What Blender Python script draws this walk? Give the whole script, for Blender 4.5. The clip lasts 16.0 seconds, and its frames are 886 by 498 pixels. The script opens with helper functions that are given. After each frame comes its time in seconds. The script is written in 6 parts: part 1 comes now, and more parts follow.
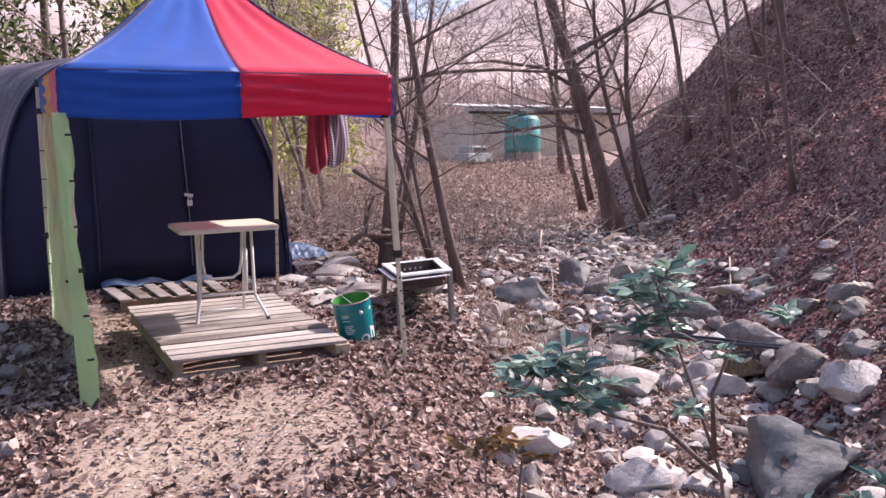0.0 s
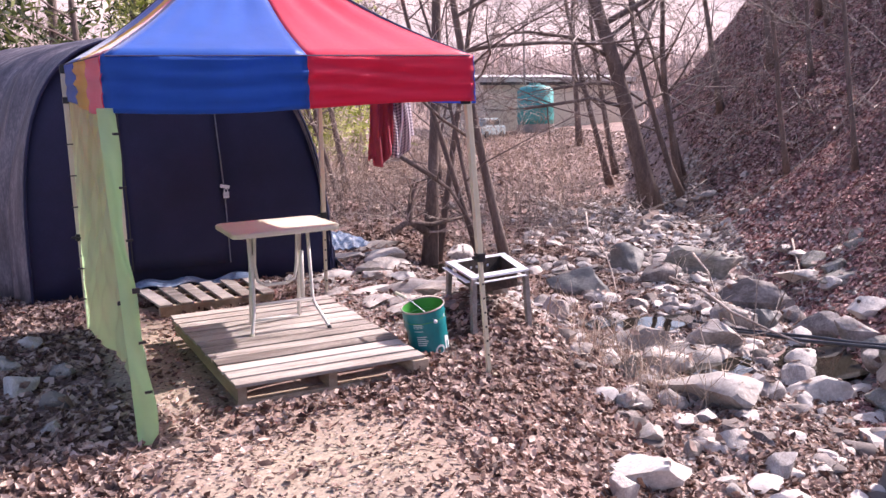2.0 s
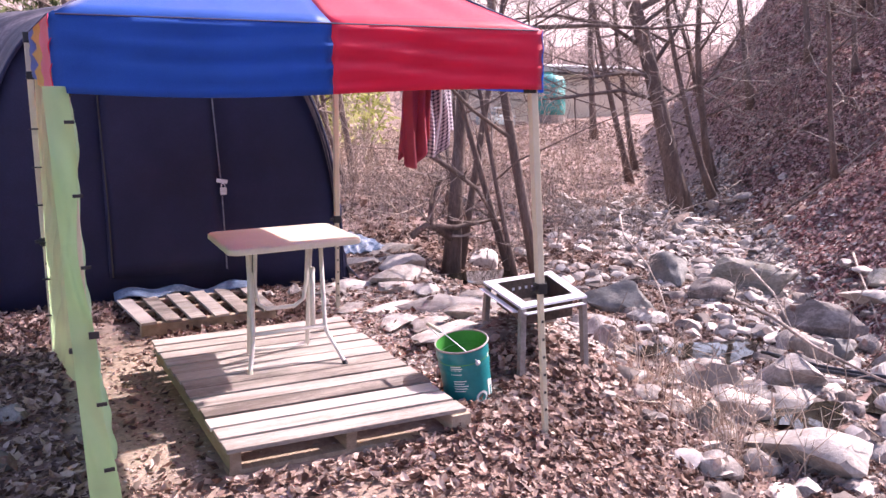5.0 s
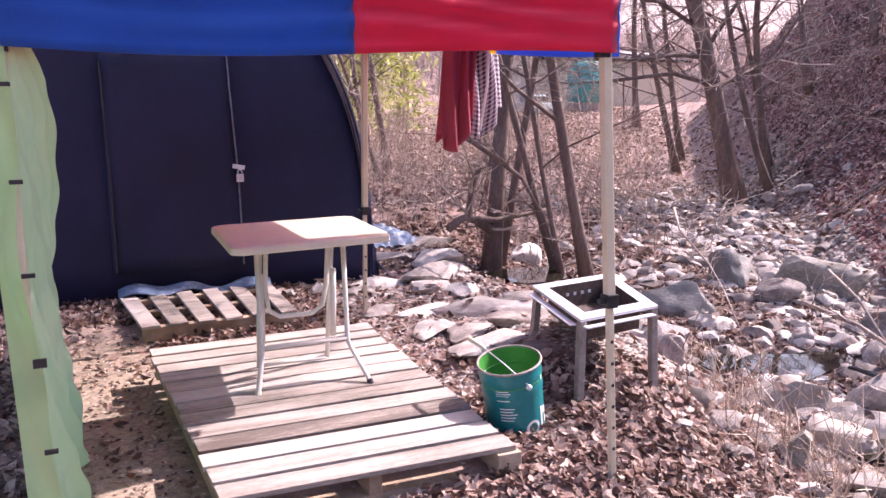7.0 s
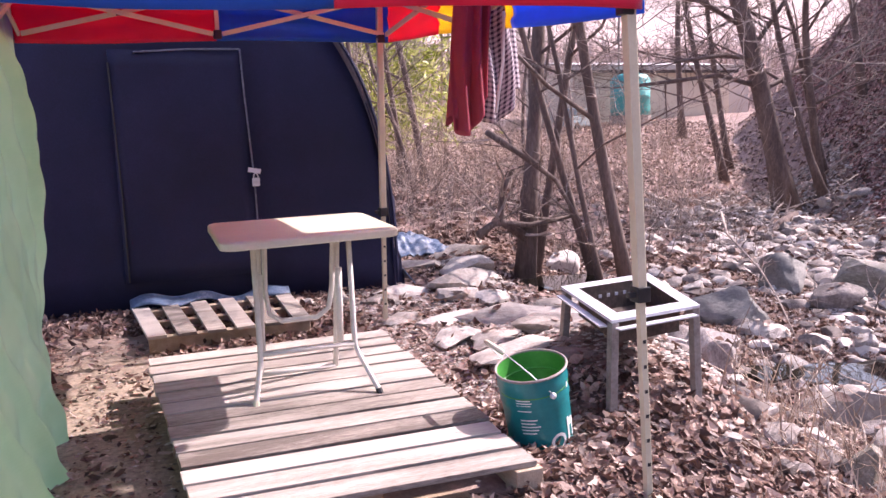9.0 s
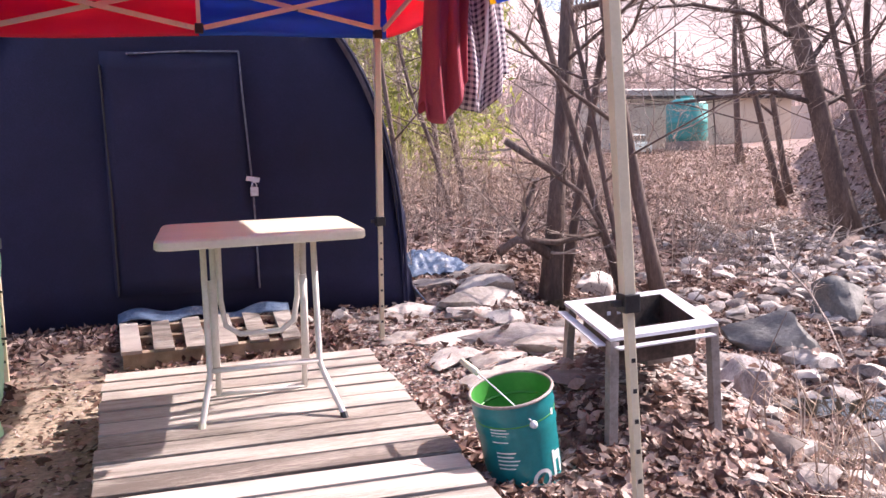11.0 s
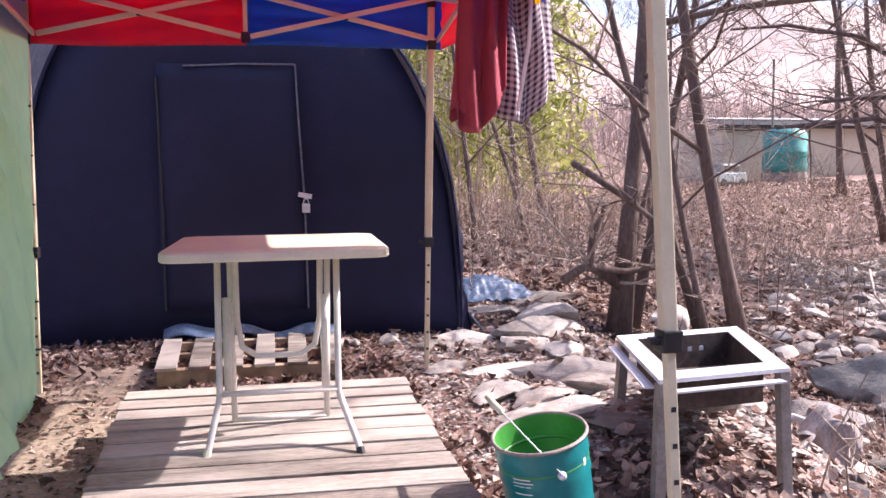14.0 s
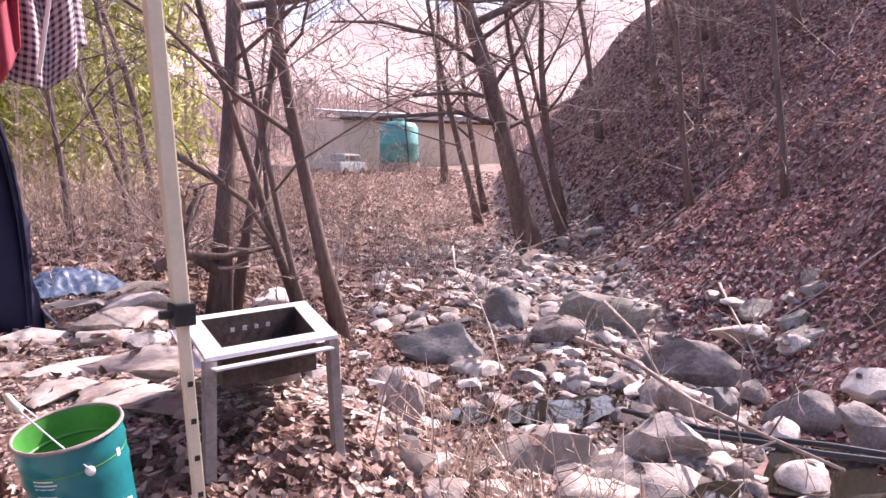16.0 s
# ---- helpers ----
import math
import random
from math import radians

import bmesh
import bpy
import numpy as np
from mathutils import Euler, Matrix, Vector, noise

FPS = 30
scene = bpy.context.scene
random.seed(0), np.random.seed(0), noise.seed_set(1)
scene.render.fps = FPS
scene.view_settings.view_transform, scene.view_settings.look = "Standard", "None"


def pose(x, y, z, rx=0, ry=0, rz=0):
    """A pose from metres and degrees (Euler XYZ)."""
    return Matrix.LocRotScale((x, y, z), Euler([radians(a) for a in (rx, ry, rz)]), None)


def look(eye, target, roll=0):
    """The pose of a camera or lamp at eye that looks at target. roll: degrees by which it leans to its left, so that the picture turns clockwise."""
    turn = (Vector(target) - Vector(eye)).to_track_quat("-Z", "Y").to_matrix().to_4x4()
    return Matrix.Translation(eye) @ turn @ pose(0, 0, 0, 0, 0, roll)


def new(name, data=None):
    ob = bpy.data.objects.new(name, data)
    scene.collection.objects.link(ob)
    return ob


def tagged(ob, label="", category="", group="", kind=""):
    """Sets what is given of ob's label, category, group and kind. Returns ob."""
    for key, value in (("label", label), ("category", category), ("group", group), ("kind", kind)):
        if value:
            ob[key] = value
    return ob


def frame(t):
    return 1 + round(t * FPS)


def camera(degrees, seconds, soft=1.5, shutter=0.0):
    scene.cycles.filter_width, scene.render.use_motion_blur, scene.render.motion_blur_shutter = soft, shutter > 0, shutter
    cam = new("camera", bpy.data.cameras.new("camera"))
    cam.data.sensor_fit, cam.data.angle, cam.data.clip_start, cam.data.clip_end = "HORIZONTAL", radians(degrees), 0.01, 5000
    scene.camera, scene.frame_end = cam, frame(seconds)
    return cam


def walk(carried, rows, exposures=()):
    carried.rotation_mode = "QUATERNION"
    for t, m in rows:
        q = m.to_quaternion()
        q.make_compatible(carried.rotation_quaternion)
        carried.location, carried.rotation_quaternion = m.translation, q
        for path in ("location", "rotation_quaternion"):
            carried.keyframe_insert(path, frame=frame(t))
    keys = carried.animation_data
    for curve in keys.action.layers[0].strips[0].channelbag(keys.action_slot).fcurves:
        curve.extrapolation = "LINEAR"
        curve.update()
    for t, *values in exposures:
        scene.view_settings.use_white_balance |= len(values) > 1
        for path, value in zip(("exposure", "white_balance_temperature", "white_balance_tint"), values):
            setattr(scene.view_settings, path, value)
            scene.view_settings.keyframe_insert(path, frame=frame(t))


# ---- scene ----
cam = camera(58.0, 16.0)
PATH = [
    (0, (2.601, 3.263, 1.276), (3.544, 5.013, 1.062), -1.0),
    (0.5, (2.56, 3.474, 1.31), (3.497, 5.226, 1.081), -1.4),
    (1, (2.513, 3.676, 1.349), (3.448, 5.426, 1.095), -2.0),
    (1.5, (2.452, 3.873, 1.393), (3.393, 5.616, 1.116), -1.7),
    (2, (2.459, 4.026, 1.406), (3.39, 5.773, 1.121), -2.0),
    (2.5, (2.481, 4.147, 1.427), (3.402, 5.899, 1.135), -1.8),
    (3, (2.53, 4.303, 1.451), (3.435, 6.061, 1.15), -1.7),
    (3.5, (2.596, 4.493, 1.47), (3.501, 6.249, 1.155), -1.7),
    (4, (2.631, 4.648, 1.464), (3.543, 6.4, 1.153), -1.3),
    (4.2, (2.646, 4.711, 1.462), (3.564, 6.461, 1.16), -1.1),
    (6.3, (2.89, 5.45, 1.419), (3.81, 7.19, 1.064), 0.4),
    (6.5, (2.926, 5.5, 1.415), (3.825, 7.25, 1.061), 0.3),
    (7.5, (3.025, 5.73, 1.347), (3.853, 7.522, 1.021), -0.5),
    (8, (3.057, 5.808, 1.308), (3.86, 7.613, 0.997), -0.6),
    (8.5, (3.139, 5.819, 1.272), (3.907, 7.64, 0.971), -1.2),
    (10.8, (3.623, 6.064, 1.09), (4.298, 7.933, 0.862), -1.9),
    (11, (3.66, 6.092, 1.08), (4.281, 7.981, 0.866), -1.6),
    (11.5, (3.719, 6.172, 1.066), (4.17, 8.112, 0.879), -1.3),
    (12, (3.744, 6.253, 1.048), (4.033, 8.226, 0.891), -1.0),
    (12.5, (3.801, 6.271, 1.045), (3.943, 8.261, 0.905), -1.2),
    (13, (3.858, 6.272, 1.043), (3.949, 8.265, 0.907), -1.3),
    (13.5, (3.888, 6.292, 1.035), (4.067, 8.279, 0.896), -0.9),
    (14, (3.913, 6.296, 1.036), (4.328, 8.247, 0.891), -0.3),
    (14.5, (4.003, 6.241, 1.027), (4.692, 8.113, 0.88), -0.5),
    (15, (4.075, 6.134, 1.018), (5.042, 7.878, 0.855), -0.9),
    (15.5, (4.126, 6.164, 0.994), (5.292, 7.779, 0.819), -0.6),
    (16, (4.177, 6.218, 0.986), (5.396, 7.794, 0.811), -0.4),
]
walk(cam, [(t, look(eye, target, roll)) for t, eye, target, roll in PATH], [(0.0, 0.76, 6250, 26), (0.6, 0.96, 6250, 27), (1.0, 0.98, 6250, 27), (2.0, 1.06, 6300, 28), (3.5, 1.24, 6300, 30), (6.5, 1.30, 6400, 34), (8.5, 1.18, 6350, 33), (12.5, 1.26, 6500, 22), (14.5, 1.16, 6300, 26), (15.4, 1.16, 6450, 31), (16.0, 1.2, 6600, 34)])

# ---- light ----
SUN = Vector((1.0, 0.06, 0.92)).normalized()
world = bpy.data.worlds.new("sky")
scene.world = world
world.use_nodes = True
wn = world.node_tree
sky = wn.nodes.new("ShaderNodeTexSky")
sky.sky_type, sky.sun_disc = "NISHITA", False
sky.sun_elevation = math.asin(SUN.z)
sky.sun_rotation = math.atan2(SUN.x, SUN.y)
sky.air_density, sky.dust_density, sky.ozone_density = 1.0, 3.0, 1.0
wn.links.new(sky.outputs[0], wn.nodes["Background"].inputs[0])
wn.nodes["Background"].inputs[1].default_value = 0.15
sun_data = bpy.data.lights.new("sun", "SUN")
sun_data.energy, sun_data.angle, sun_data.color = 4.6, radians(0.6), (1.0, 0.93, 0.84)
sun = new("sun", sun_data)
sun.matrix_world = look(SUN * 60, (0, 0, 0))


# ---- materials ----
def node(nt, kind, **values):
    n = nt.nodes.new(kind)
    for key, value in values.items():
        n.inputs[key].default_value = value
    return n


def surface(name, colours, rough=0.8, metal=0.0, scale=6.0, fine=60.0, bump=0.3, spread=0.0, stretch=(1, 1, 1), through_light=0.0, island=False):
    """A procedural surface: coarse and fine noise between colours, relief, and a random shift piece by piece."""
    m = bpy.data.materials.new(name)
    m.use_nodes = True
    nt = m.node_tree
    b = nt.nodes["Principled BSDF"]
    b.inputs["Roughness"].default_value, b.inputs["Metallic"].default_value = rough, metal
    co = nt.nodes.new("ShaderNodeTexCoord")
    mp = node(nt, "ShaderNodeMapping", Scale=stretch)
    nt.links.new(co.outputs["Object"], mp.inputs["Vector"])
    big = node(nt, "ShaderNodeTexNoise", Scale=scale, Detail=5.0, Roughness=0.6)
    small = node(nt, "ShaderNodeTexNoise", Scale=fine, Detail=4.0, Roughness=0.7)
    for n in (big, small):
        nt.links.new(mp.outputs[0], n.inputs["Vector"])
    mix = node(nt, "ShaderNodeMath")
    mix.operation = "MULTIPLY_ADD"
    mix.inputs[1].default_value = 0.45
    nt.links.new(small.outputs[0], mix.inputs[0])
    half = node(nt, "ShaderNodeMath")
    half.operation = "MULTIPLY"
    half.inputs[1].default_value = 0.55
    nt.links.new(big.outputs[0], half.inputs[0])
    nt.links.new(half.outputs[0], mix.inputs[2])
    last = mix.outputs[0]
    if spread:
        if island:
            rnd = nt.nodes.new("ShaderNodeNewGeometry").outputs["Random Per Island"]
        else:
            rnd = nt.nodes.new("ShaderNodeObjectInfo").outputs["Random"]
        add = node(nt, "ShaderNodeMath")
        add.operation = "MULTIPLY_ADD"
        add.inputs[1].default_value = spread
        nt.links.new(rnd, add.inputs[0])
        nt.links.new(last, add.inputs[2])
        sub = node(nt, "ShaderNodeMath")
        sub.operation = "SUBTRACT"
        sub.inputs[1].default_value = spread / 2
        nt.links.new(add.outputs[0], sub.inputs[0])
        last = sub.outputs[0]
    ramp = nt.nodes.new("ShaderNodeValToRGB")
    els = ramp.color_ramp.elements
    lo, hi = 0.32, 0.68
    for k, c in enumerate(colours):
        at = lo + (hi - lo) * k / max(1, len(colours) - 1)
        e = els[k] if k < 2 else els.new(at)
        e.position, e.color = at, (*c, 1)
    nt.links.new(last, ramp.inputs[0])
    nt.links.new(ramp.outputs[0], b.inputs["Base Color"])
    if bump:
        bp = node(nt, "ShaderNodeBump", Strength=bump, Distance=0.02)
        nt.links.new(mix.outputs[0], bp.inputs["Height"])
        nt.links.new(bp.outputs[0], b.inputs["Normal"])
    if through_light:
        tr = nt.nodes.new("ShaderNodeBsdfTranslucent")
        nt.links.new(ramp.outputs[0], tr.inputs["Color"])
        ms = nt.nodes.new("ShaderNodeMixShader")
        ms.inputs[0].default_value = through_light
        nt.links.new(b.outputs[0], ms.inputs[1])
        nt.links.new(tr.outputs[0], ms.inputs[2])
        nt.links.new(ms.outputs[0], nt.nodes["Material Output"].inputs[0])
    return m


SOIL = surface("leaf_soil", [(0.085, 0.050, 0.042), (0.19, 0.118, 0.102), (0.30, 0.205, 0.18), (0.46, 0.355, 0.315)], 0.95, scale=1.3, fine=22, bump=0.9)
LEAF = surface("dry_leaf", [(0.075, 0.040, 0.032), (0.19, 0.112, 0.088), (0.31, 0.20, 0.162), (0.52, 0.395, 0.335)], 0.6, scale=9, fine=50, bump=0.2, spread=0.75, through_light=0.25, island=True)
HILL_LEAF = surface("hill_leaf", [(0.125, 0.048, 0.050), (0.26, 0.110, 0.106), (0.39, 0.20, 0.185), (0.58, 0.385, 0.345)], 0.75, scale=5, fine=40, bump=0.2, spread=0.75, through_light=0.15, island=True)
soil_nodes = SOIL.node_tree
worn = soil_nodes.nodes.new("ShaderNodeAttribute")
worn.attribute_name = "trodden"
pale = soil_nodes.nodes.new("ShaderNodeMix")
pale.data_type = "RGBA"
grains = node(soil_nodes, "ShaderNodeTexNoise", Scale=38.0, Detail=6.0, Roughness=0.75)
grain_ramp = soil_nodes.nodes.new("ShaderNodeValToRGB")
for e, c, at in zip(grain_ramp.color_ramp.elements, ((0.16, 0.122, 0.090), (0.46, 0.375, 0.285)), (0.3, 0.7)):
    e.color, e.position = (*c, 1), at
soil_nodes.links.new(soil_nodes.nodes["Texture Coordinate"].outputs["Object"], grains.inputs["Vector"])
soil_nodes.links.new(grains.outputs[0], grain_ramp.inputs[0])
soil_nodes.links.new(worn.outputs["Fac"], pale.inputs["Factor"])
soil_nodes.links.new(soil_nodes.nodes["Color Ramp"].outputs[0], pale.inputs[6])
soil_nodes.links.new(grain_ramp.outputs[0], pale.inputs[7])
soil_nodes.links.new(pale.outputs[2], soil_nodes.nodes["Principled BSDF"].inputs["Base Color"])
ROCK = surface("creek_rock", [(0.15, 0.125, 0.115), (0.25, 0.215, 0.20), (0.34, 0.30, 0.28), (0.45, 0.40, 0.375), (0.60, 0.55, 0.51)], 0.85, scale=1.5, fine=11, bump=0.7, spread=0.36)
WET_ROCK = surface("dark_rock", [(0.085, 0.085, 0.08), (0.16, 0.155, 0.148), (0.27, 0.255, 0.24)], 0.7, scale=1.6, fine=14, bump=0.5, spread=0.15)
PALE_ROCK = surface("pale_rock", [(0.21, 0.18, 0.162), (0.33, 0.29, 0.262), (0.44, 0.395, 0.36), (0.60, 0.55, 0.505)], 0.85, scale=1.8, fine=13, bump=0.6, spread=0.4)
GRAVEL = surface("gravel", [(0.15, 0.125, 0.112), (0.33, 0.285, 0.26), (0.54, 0.485, 0.44)], 0.9, scale=6, fine=60, bump=0.4, spread=0.5, island=True)
COBBLE = surface("cobble", [(0.13, 0.105, 0.095), (0.25, 0.21, 0.192), (0.38, 0.33, 0.302), (0.56, 0.50, 0.46)], 0.85, scale=8, fine=60, bump=0.5, spread=0.6, island=True)
BARK = surface("bark", [(0.075, 0.053, 0.048), (0.155, 0.112, 0.099), (0.28, 0.215, 0.19)], 0.9, scale=9, fine=60, bump=0.8, stretch=(1, 1, 0.25))
# TWIG and DRY_STEM are lightened in colour to suggest haze over the brush.
TWIG = surface("twig", [(0.13, 0.10, 0.085), (0.28, 0.22, 0.19), (0.52, 0.44, 0.38)], 0.85, scale=4, fine=30, bump=0.1, spread=0.5, island=True)
DRY_STEM = surface("dry_stem", [(0.30, 0.215, 0.165), (0.54, 0.42, 0.33), (0.76, 0.64, 0.52)], 0.85, scale=3, fine=30, bump=0.1, spread=0.5, through_light=0.15, island=True)
# Low-contrast pinkish twigs; the distance haze is put into the colour.
HAZED_STEM = surface("hazed_twigs", [(0.36, 0.29, 0.265), (0.54, 0.44, 0.405), (0.68, 0.58, 0.53)], 0.95, scale=0.3, fine=3, bump=0.0, spread=0.4, through_light=0.2, island=True)
PALE_WOOD = surface("weathered_board", [(0.13, 0.105, 0.09), (0.29, 0.252, 0.218), (0.42, 0.375, 0.333), (0.53, 0.478, 0.43)], 0.75, scale=5, fine=70, bump=0.45, spread=0.30, stretch=(0.35, 3, 3))
RAW_WOOD = surface("pallet_timber", [(0.20, 0.145, 0.10), (0.34, 0.255, 0.18), (0.48, 0.38, 0.28)], 0.8, scale=5, fine=70, bump=0.35, spread=0.25, stretch=(3, 0.35, 3))
BLUE = surface("blue_polyester", [(0.014, 0.135, 0.58), (0.030, 0.205, 0.76)], 0.45, scale=4, fine=300, bump=0.12, through_light=0.58)
RED = surface("red_polyester", [(0.86, 0.022, 0.085), (0.95, 0.042, 0.13)], 0.45, scale=4, fine=300, bump=0.12, through_light=0.48)
YELLOW = surface("yellow_polyester", [(0.84, 0.56, 0.02), (0.94, 0.68, 0.04)], 0.5, scale=4, fine=300, bump=0.12, through_light=0.65)
for cloth in (BLUE, RED, YELLOW):
    fibre = cloth.node_tree.nodes["Principled BSDF"]
    fibre.inputs["Sheen Weight"].default_value, fibre.inputs["Sheen Roughness"].default_value = 0.75, 0.4
NAVY = surface("navy_trim", [(0.012, 0.014, 0.06), (0.025, 0.03, 0.11)], 0.6, scale=6, fine=200, bump=0.1)
SHADE_CLOTH = surface("black_shade_cloth", [(0.0045, 0.006, 0.026), (0.009, 0.011, 0.046), (0.018, 0.020, 0.072)], 0.75, scale=1.6, fine=120, bump=0.25)
# Streaks stretched along the arch also paint the light and dark of folds.
SHADE_ROOF = surface("faded_shade_cloth", [(0.04, 0.033, 0.045), (0.12, 0.10, 0.12), (0.34, 0.28, 0.30)], 0.5, scale=7, fine=90, bump=0.35, stretch=(0.25, 1.6, 0.25))
PIPING = surface("grey_tape", [(0.06, 0.065, 0.10), (0.26, 0.27, 0.33)], 0.5, scale=40, fine=120, bump=0.1)
CREAM = surface("cream_paint", [(0.58, 0.52, 0.375), (0.71, 0.65, 0.49)], 0.45, scale=8, fine=80, bump=0.08)
BLACK = surface("black_plastic", [(0.012, 0.012, 0.014), (0.035, 0.035, 0.038)], 0.45, scale=20, fine=120, bump=0.1)
WHITE_PLASTIC = surface("white_plastic", [(0.60, 0.595, 0.46), (0.74, 0.725, 0.58)], 0.45, scale=5, fine=60, bump=0.06)
WHITE_TUBE = surface("white_enamel", [(0.60, 0.57, 0.53), (0.80, 0.78, 0.74)], 0.35, scale=14, fine=90, bump=0.05)
# Pale bluish, mostly non-metallic colour stands in for sky reflected in rim plates.
STEEL = surface("galvanised_steel", [(0.50, 0.51, 0.55), (0.68, 0.69, 0.74), (0.80, 0.81, 0.86)], 0.42, metal=0.25, scale=7, fine=60, bump=0.1)
SOOT = surface("sooty_steel", [(0.02, 0.016, 0.015), (0.07, 0.05, 0.042), (0.16, 0.11, 0.09)], 0.8, scale=8, fine=50, bump=0.3)
RUST = surface("grey_rusty_steel", [(0.17, 0.14, 0.125), (0.29, 0.255, 0.235), (0.40, 0.36, 0.335)], 0.7, metal=0.2, scale=10, fine=70, bump=0.2)
TEAL = surface("teal_tin", [(0.0, 0.155, 0.175), (0.004, 0.235, 0.255)], 0.32, scale=5, fine=50, bump=0.05)
PAIL_GREEN = surface("green_lacquer", [(0.03, 0.20, 0.03), (0.06, 0.31, 0.06)], 0.4, scale=5, fine=50, bump=0.06)
WHITE_INK = surface("white_print", [(0.66, 0.72, 0.72), (0.82, 0.85, 0.84)], 0.5, scale=20, fine=90, bump=0.0)
SHIRT_RED = surface("red_cotton", [(0.33, 0.05, 0.08), (0.46, 0.09, 0.125)], 0.9, scale=8, fine=200, bump=0.3, through_light=0.15)
TARP = surface("blue_tarpaulin", [(0.04, 0.065, 0.12), (0.08, 0.13, 0.22), (0.24, 0.29, 0.37)], 0.35, scale=7, fine=60, bump=0.5)
GREEN_LEAF = surface("evergreen_leaf", [(0.09, 0.16, 0.13), (0.17, 0.28, 0.23), (0.32, 0.45, 0.34)], 0.24, scale=5, fine=60, bump=0.05, spread=0.6, through_light=0.25, island=True)
DRY_LEAF = surface("withered_leaf", [(0.16, 0.085, 0.03), (0.34, 0.20, 0.075), (0.55, 0.38, 0.17)], 0.6, scale=6, fine=50, bump=0.1, spread=0.6, through_light=0.3, island=True)
BAMBOO = surface("bamboo_leaf", [(0.19, 0.23, 0.03), (0.40, 0.44, 0.09), (0.64, 0.65, 0.24)], 0.5, scale=2, fine=20, bump=0.05, spread=0.7, through_light=0.45, island=True)
PINE = surface("pine_needles", [(0.02, 0.035, 0.012), (0.06, 0.085, 0.025), (0.16, 0.18, 0.055)], 0.7, scale=2, fine=20, bump=0.05, spread=0.7, through_light=0.3, island=True)
PLASTER = surface("beige_render", [(0.52, 0.47, 0.38), (0.66, 0.61, 0.51)], 0.9, scale=0.6, fine=20, bump=0.1)
ROOFING = surface("pale_metal_roof", [(0.40, 0.385, 0.37), (0.54, 0.52, 0.50)], 0.5, scale=0.8, fine=12, bump=0.1)
TANK = surface("turquoise_tank", [(0.02, 0.24, 0.23), (0.06, 0.36, 0.34)], 0.45, scale=1.2, fine=20, bump=0.05)
VAN_PAINT = surface("pale_blue_paint", [(0.20, 0.27, 0.30), (0.30, 0.38, 0.40)], 0.35, scale=1.5, fine=20, bump=0.02)
WATER_PIPE = surface("black_hose", [(0.01, 0.012, 0.018), (0.03, 0.035, 0.05)], 0.4, scale=20, fine=90, bump=0.05)
MOSS = surface("mossy_rock", [(0.10, 0.10, 0.07), (0.20, 0.185, 0.155), (0.33, 0.30, 0.27), (0.48, 0.44, 0.41)], 0.88, scale=1.7, fine=12, bump=0.6)

CHECK = bpy.data.materials.new("checked_cotton")
CHECK.use_nodes = True
nt = CHECK.node_tree
co = nt.nodes.new("ShaderNodeTexCoord")
sep = nt.nodes.new("ShaderNodeSeparateXYZ")
nt.links.new(co.outputs["UV"], sep.inputs[0])
bars = []
for axis in ("X", "Y"):
    w = node(nt, "ShaderNodeMath")
    w.operation = "PINGPONG"
    w.inputs[1].default_value = 0.011
    nt.links.new(sep.outputs[axis], w.inputs[0])
    g = node(nt, "ShaderNodeMath")
    g.operation = "GREATER_THAN"
    g.inputs[1].default_value = 0.0052
    nt.links.new(w.outputs[0], g.inputs[0])
    bars.append(g)
both = node(nt, "ShaderNodeMath")
both.operation = "MULTIPLY_ADD"
both.inputs[1].default_value = 0.5
nt.links.new(bars[0].outputs[0], both.inputs[0])
hb = node(nt, "ShaderNodeMath")
hb.operation = "MULTIPLY"
hb.inputs[1].default_value = 0.5
nt.links.new(bars[1].outputs[0], hb.inputs[0])
nt.links.new(hb.outputs[0], both.inputs[2])
rp = nt.nodes.new("ShaderNodeValToRGB")
for e, c, at in zip(rp.color_ramp.elements, ((0.04, 0.018, 0.05), (0.58, 0.50, 0.54)), (0.05, 0.95)):
    e.color, e.position = (*c, 1), at
nt.links.new(both.outputs[0], rp.inputs[0])
nt.links.new(rp.outputs[0], nt.nodes["Principled BSDF"].inputs["Base Color"])
nt.nodes["Principled BSDF"].inputs["Roughness"].default_value = 0.9

SHEET = surface("green_vinyl", [(0.52, 0.79, 0.42), (0.56, 0.82, 0.45), (0.60, 0.85, 0.48)], 0.16, scale=2.0, fine=8, bump=0.08, through_light=0.66)

WATER = bpy.data.materials.new("creek_water")
WATER.use_nodes = True
nt = WATER.node_tree
b = nt.nodes["Principled BSDF"]
b.inputs["Base Color"].default_value = (0.022, 0.019, 0.014, 1)
b.inputs["Roughness"].default_value = 0.03
nz = node(nt, "ShaderNodeTexNoise", Scale=7.0, Detail=2.0)
bp = node(nt, "ShaderNodeBump", Strength=0.16, Distance=0.02)
nt.links.new(nz.outputs[0], bp.inputs["Height"])
nt.links.new(bp.outputs[0], b.inputs["Normal"])


# Pale pinkish colours plus emission imitate the haze over the far slope.
HAZE = surface("haze_glow_hillside", [(0.19, 0.135, 0.125), (0.27, 0.20, 0.185), (0.37, 0.29, 0.265)], 1.0, scale=0.05, fine=0.6, bump=0.0)
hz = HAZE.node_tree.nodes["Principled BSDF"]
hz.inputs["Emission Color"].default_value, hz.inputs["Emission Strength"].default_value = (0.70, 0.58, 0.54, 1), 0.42


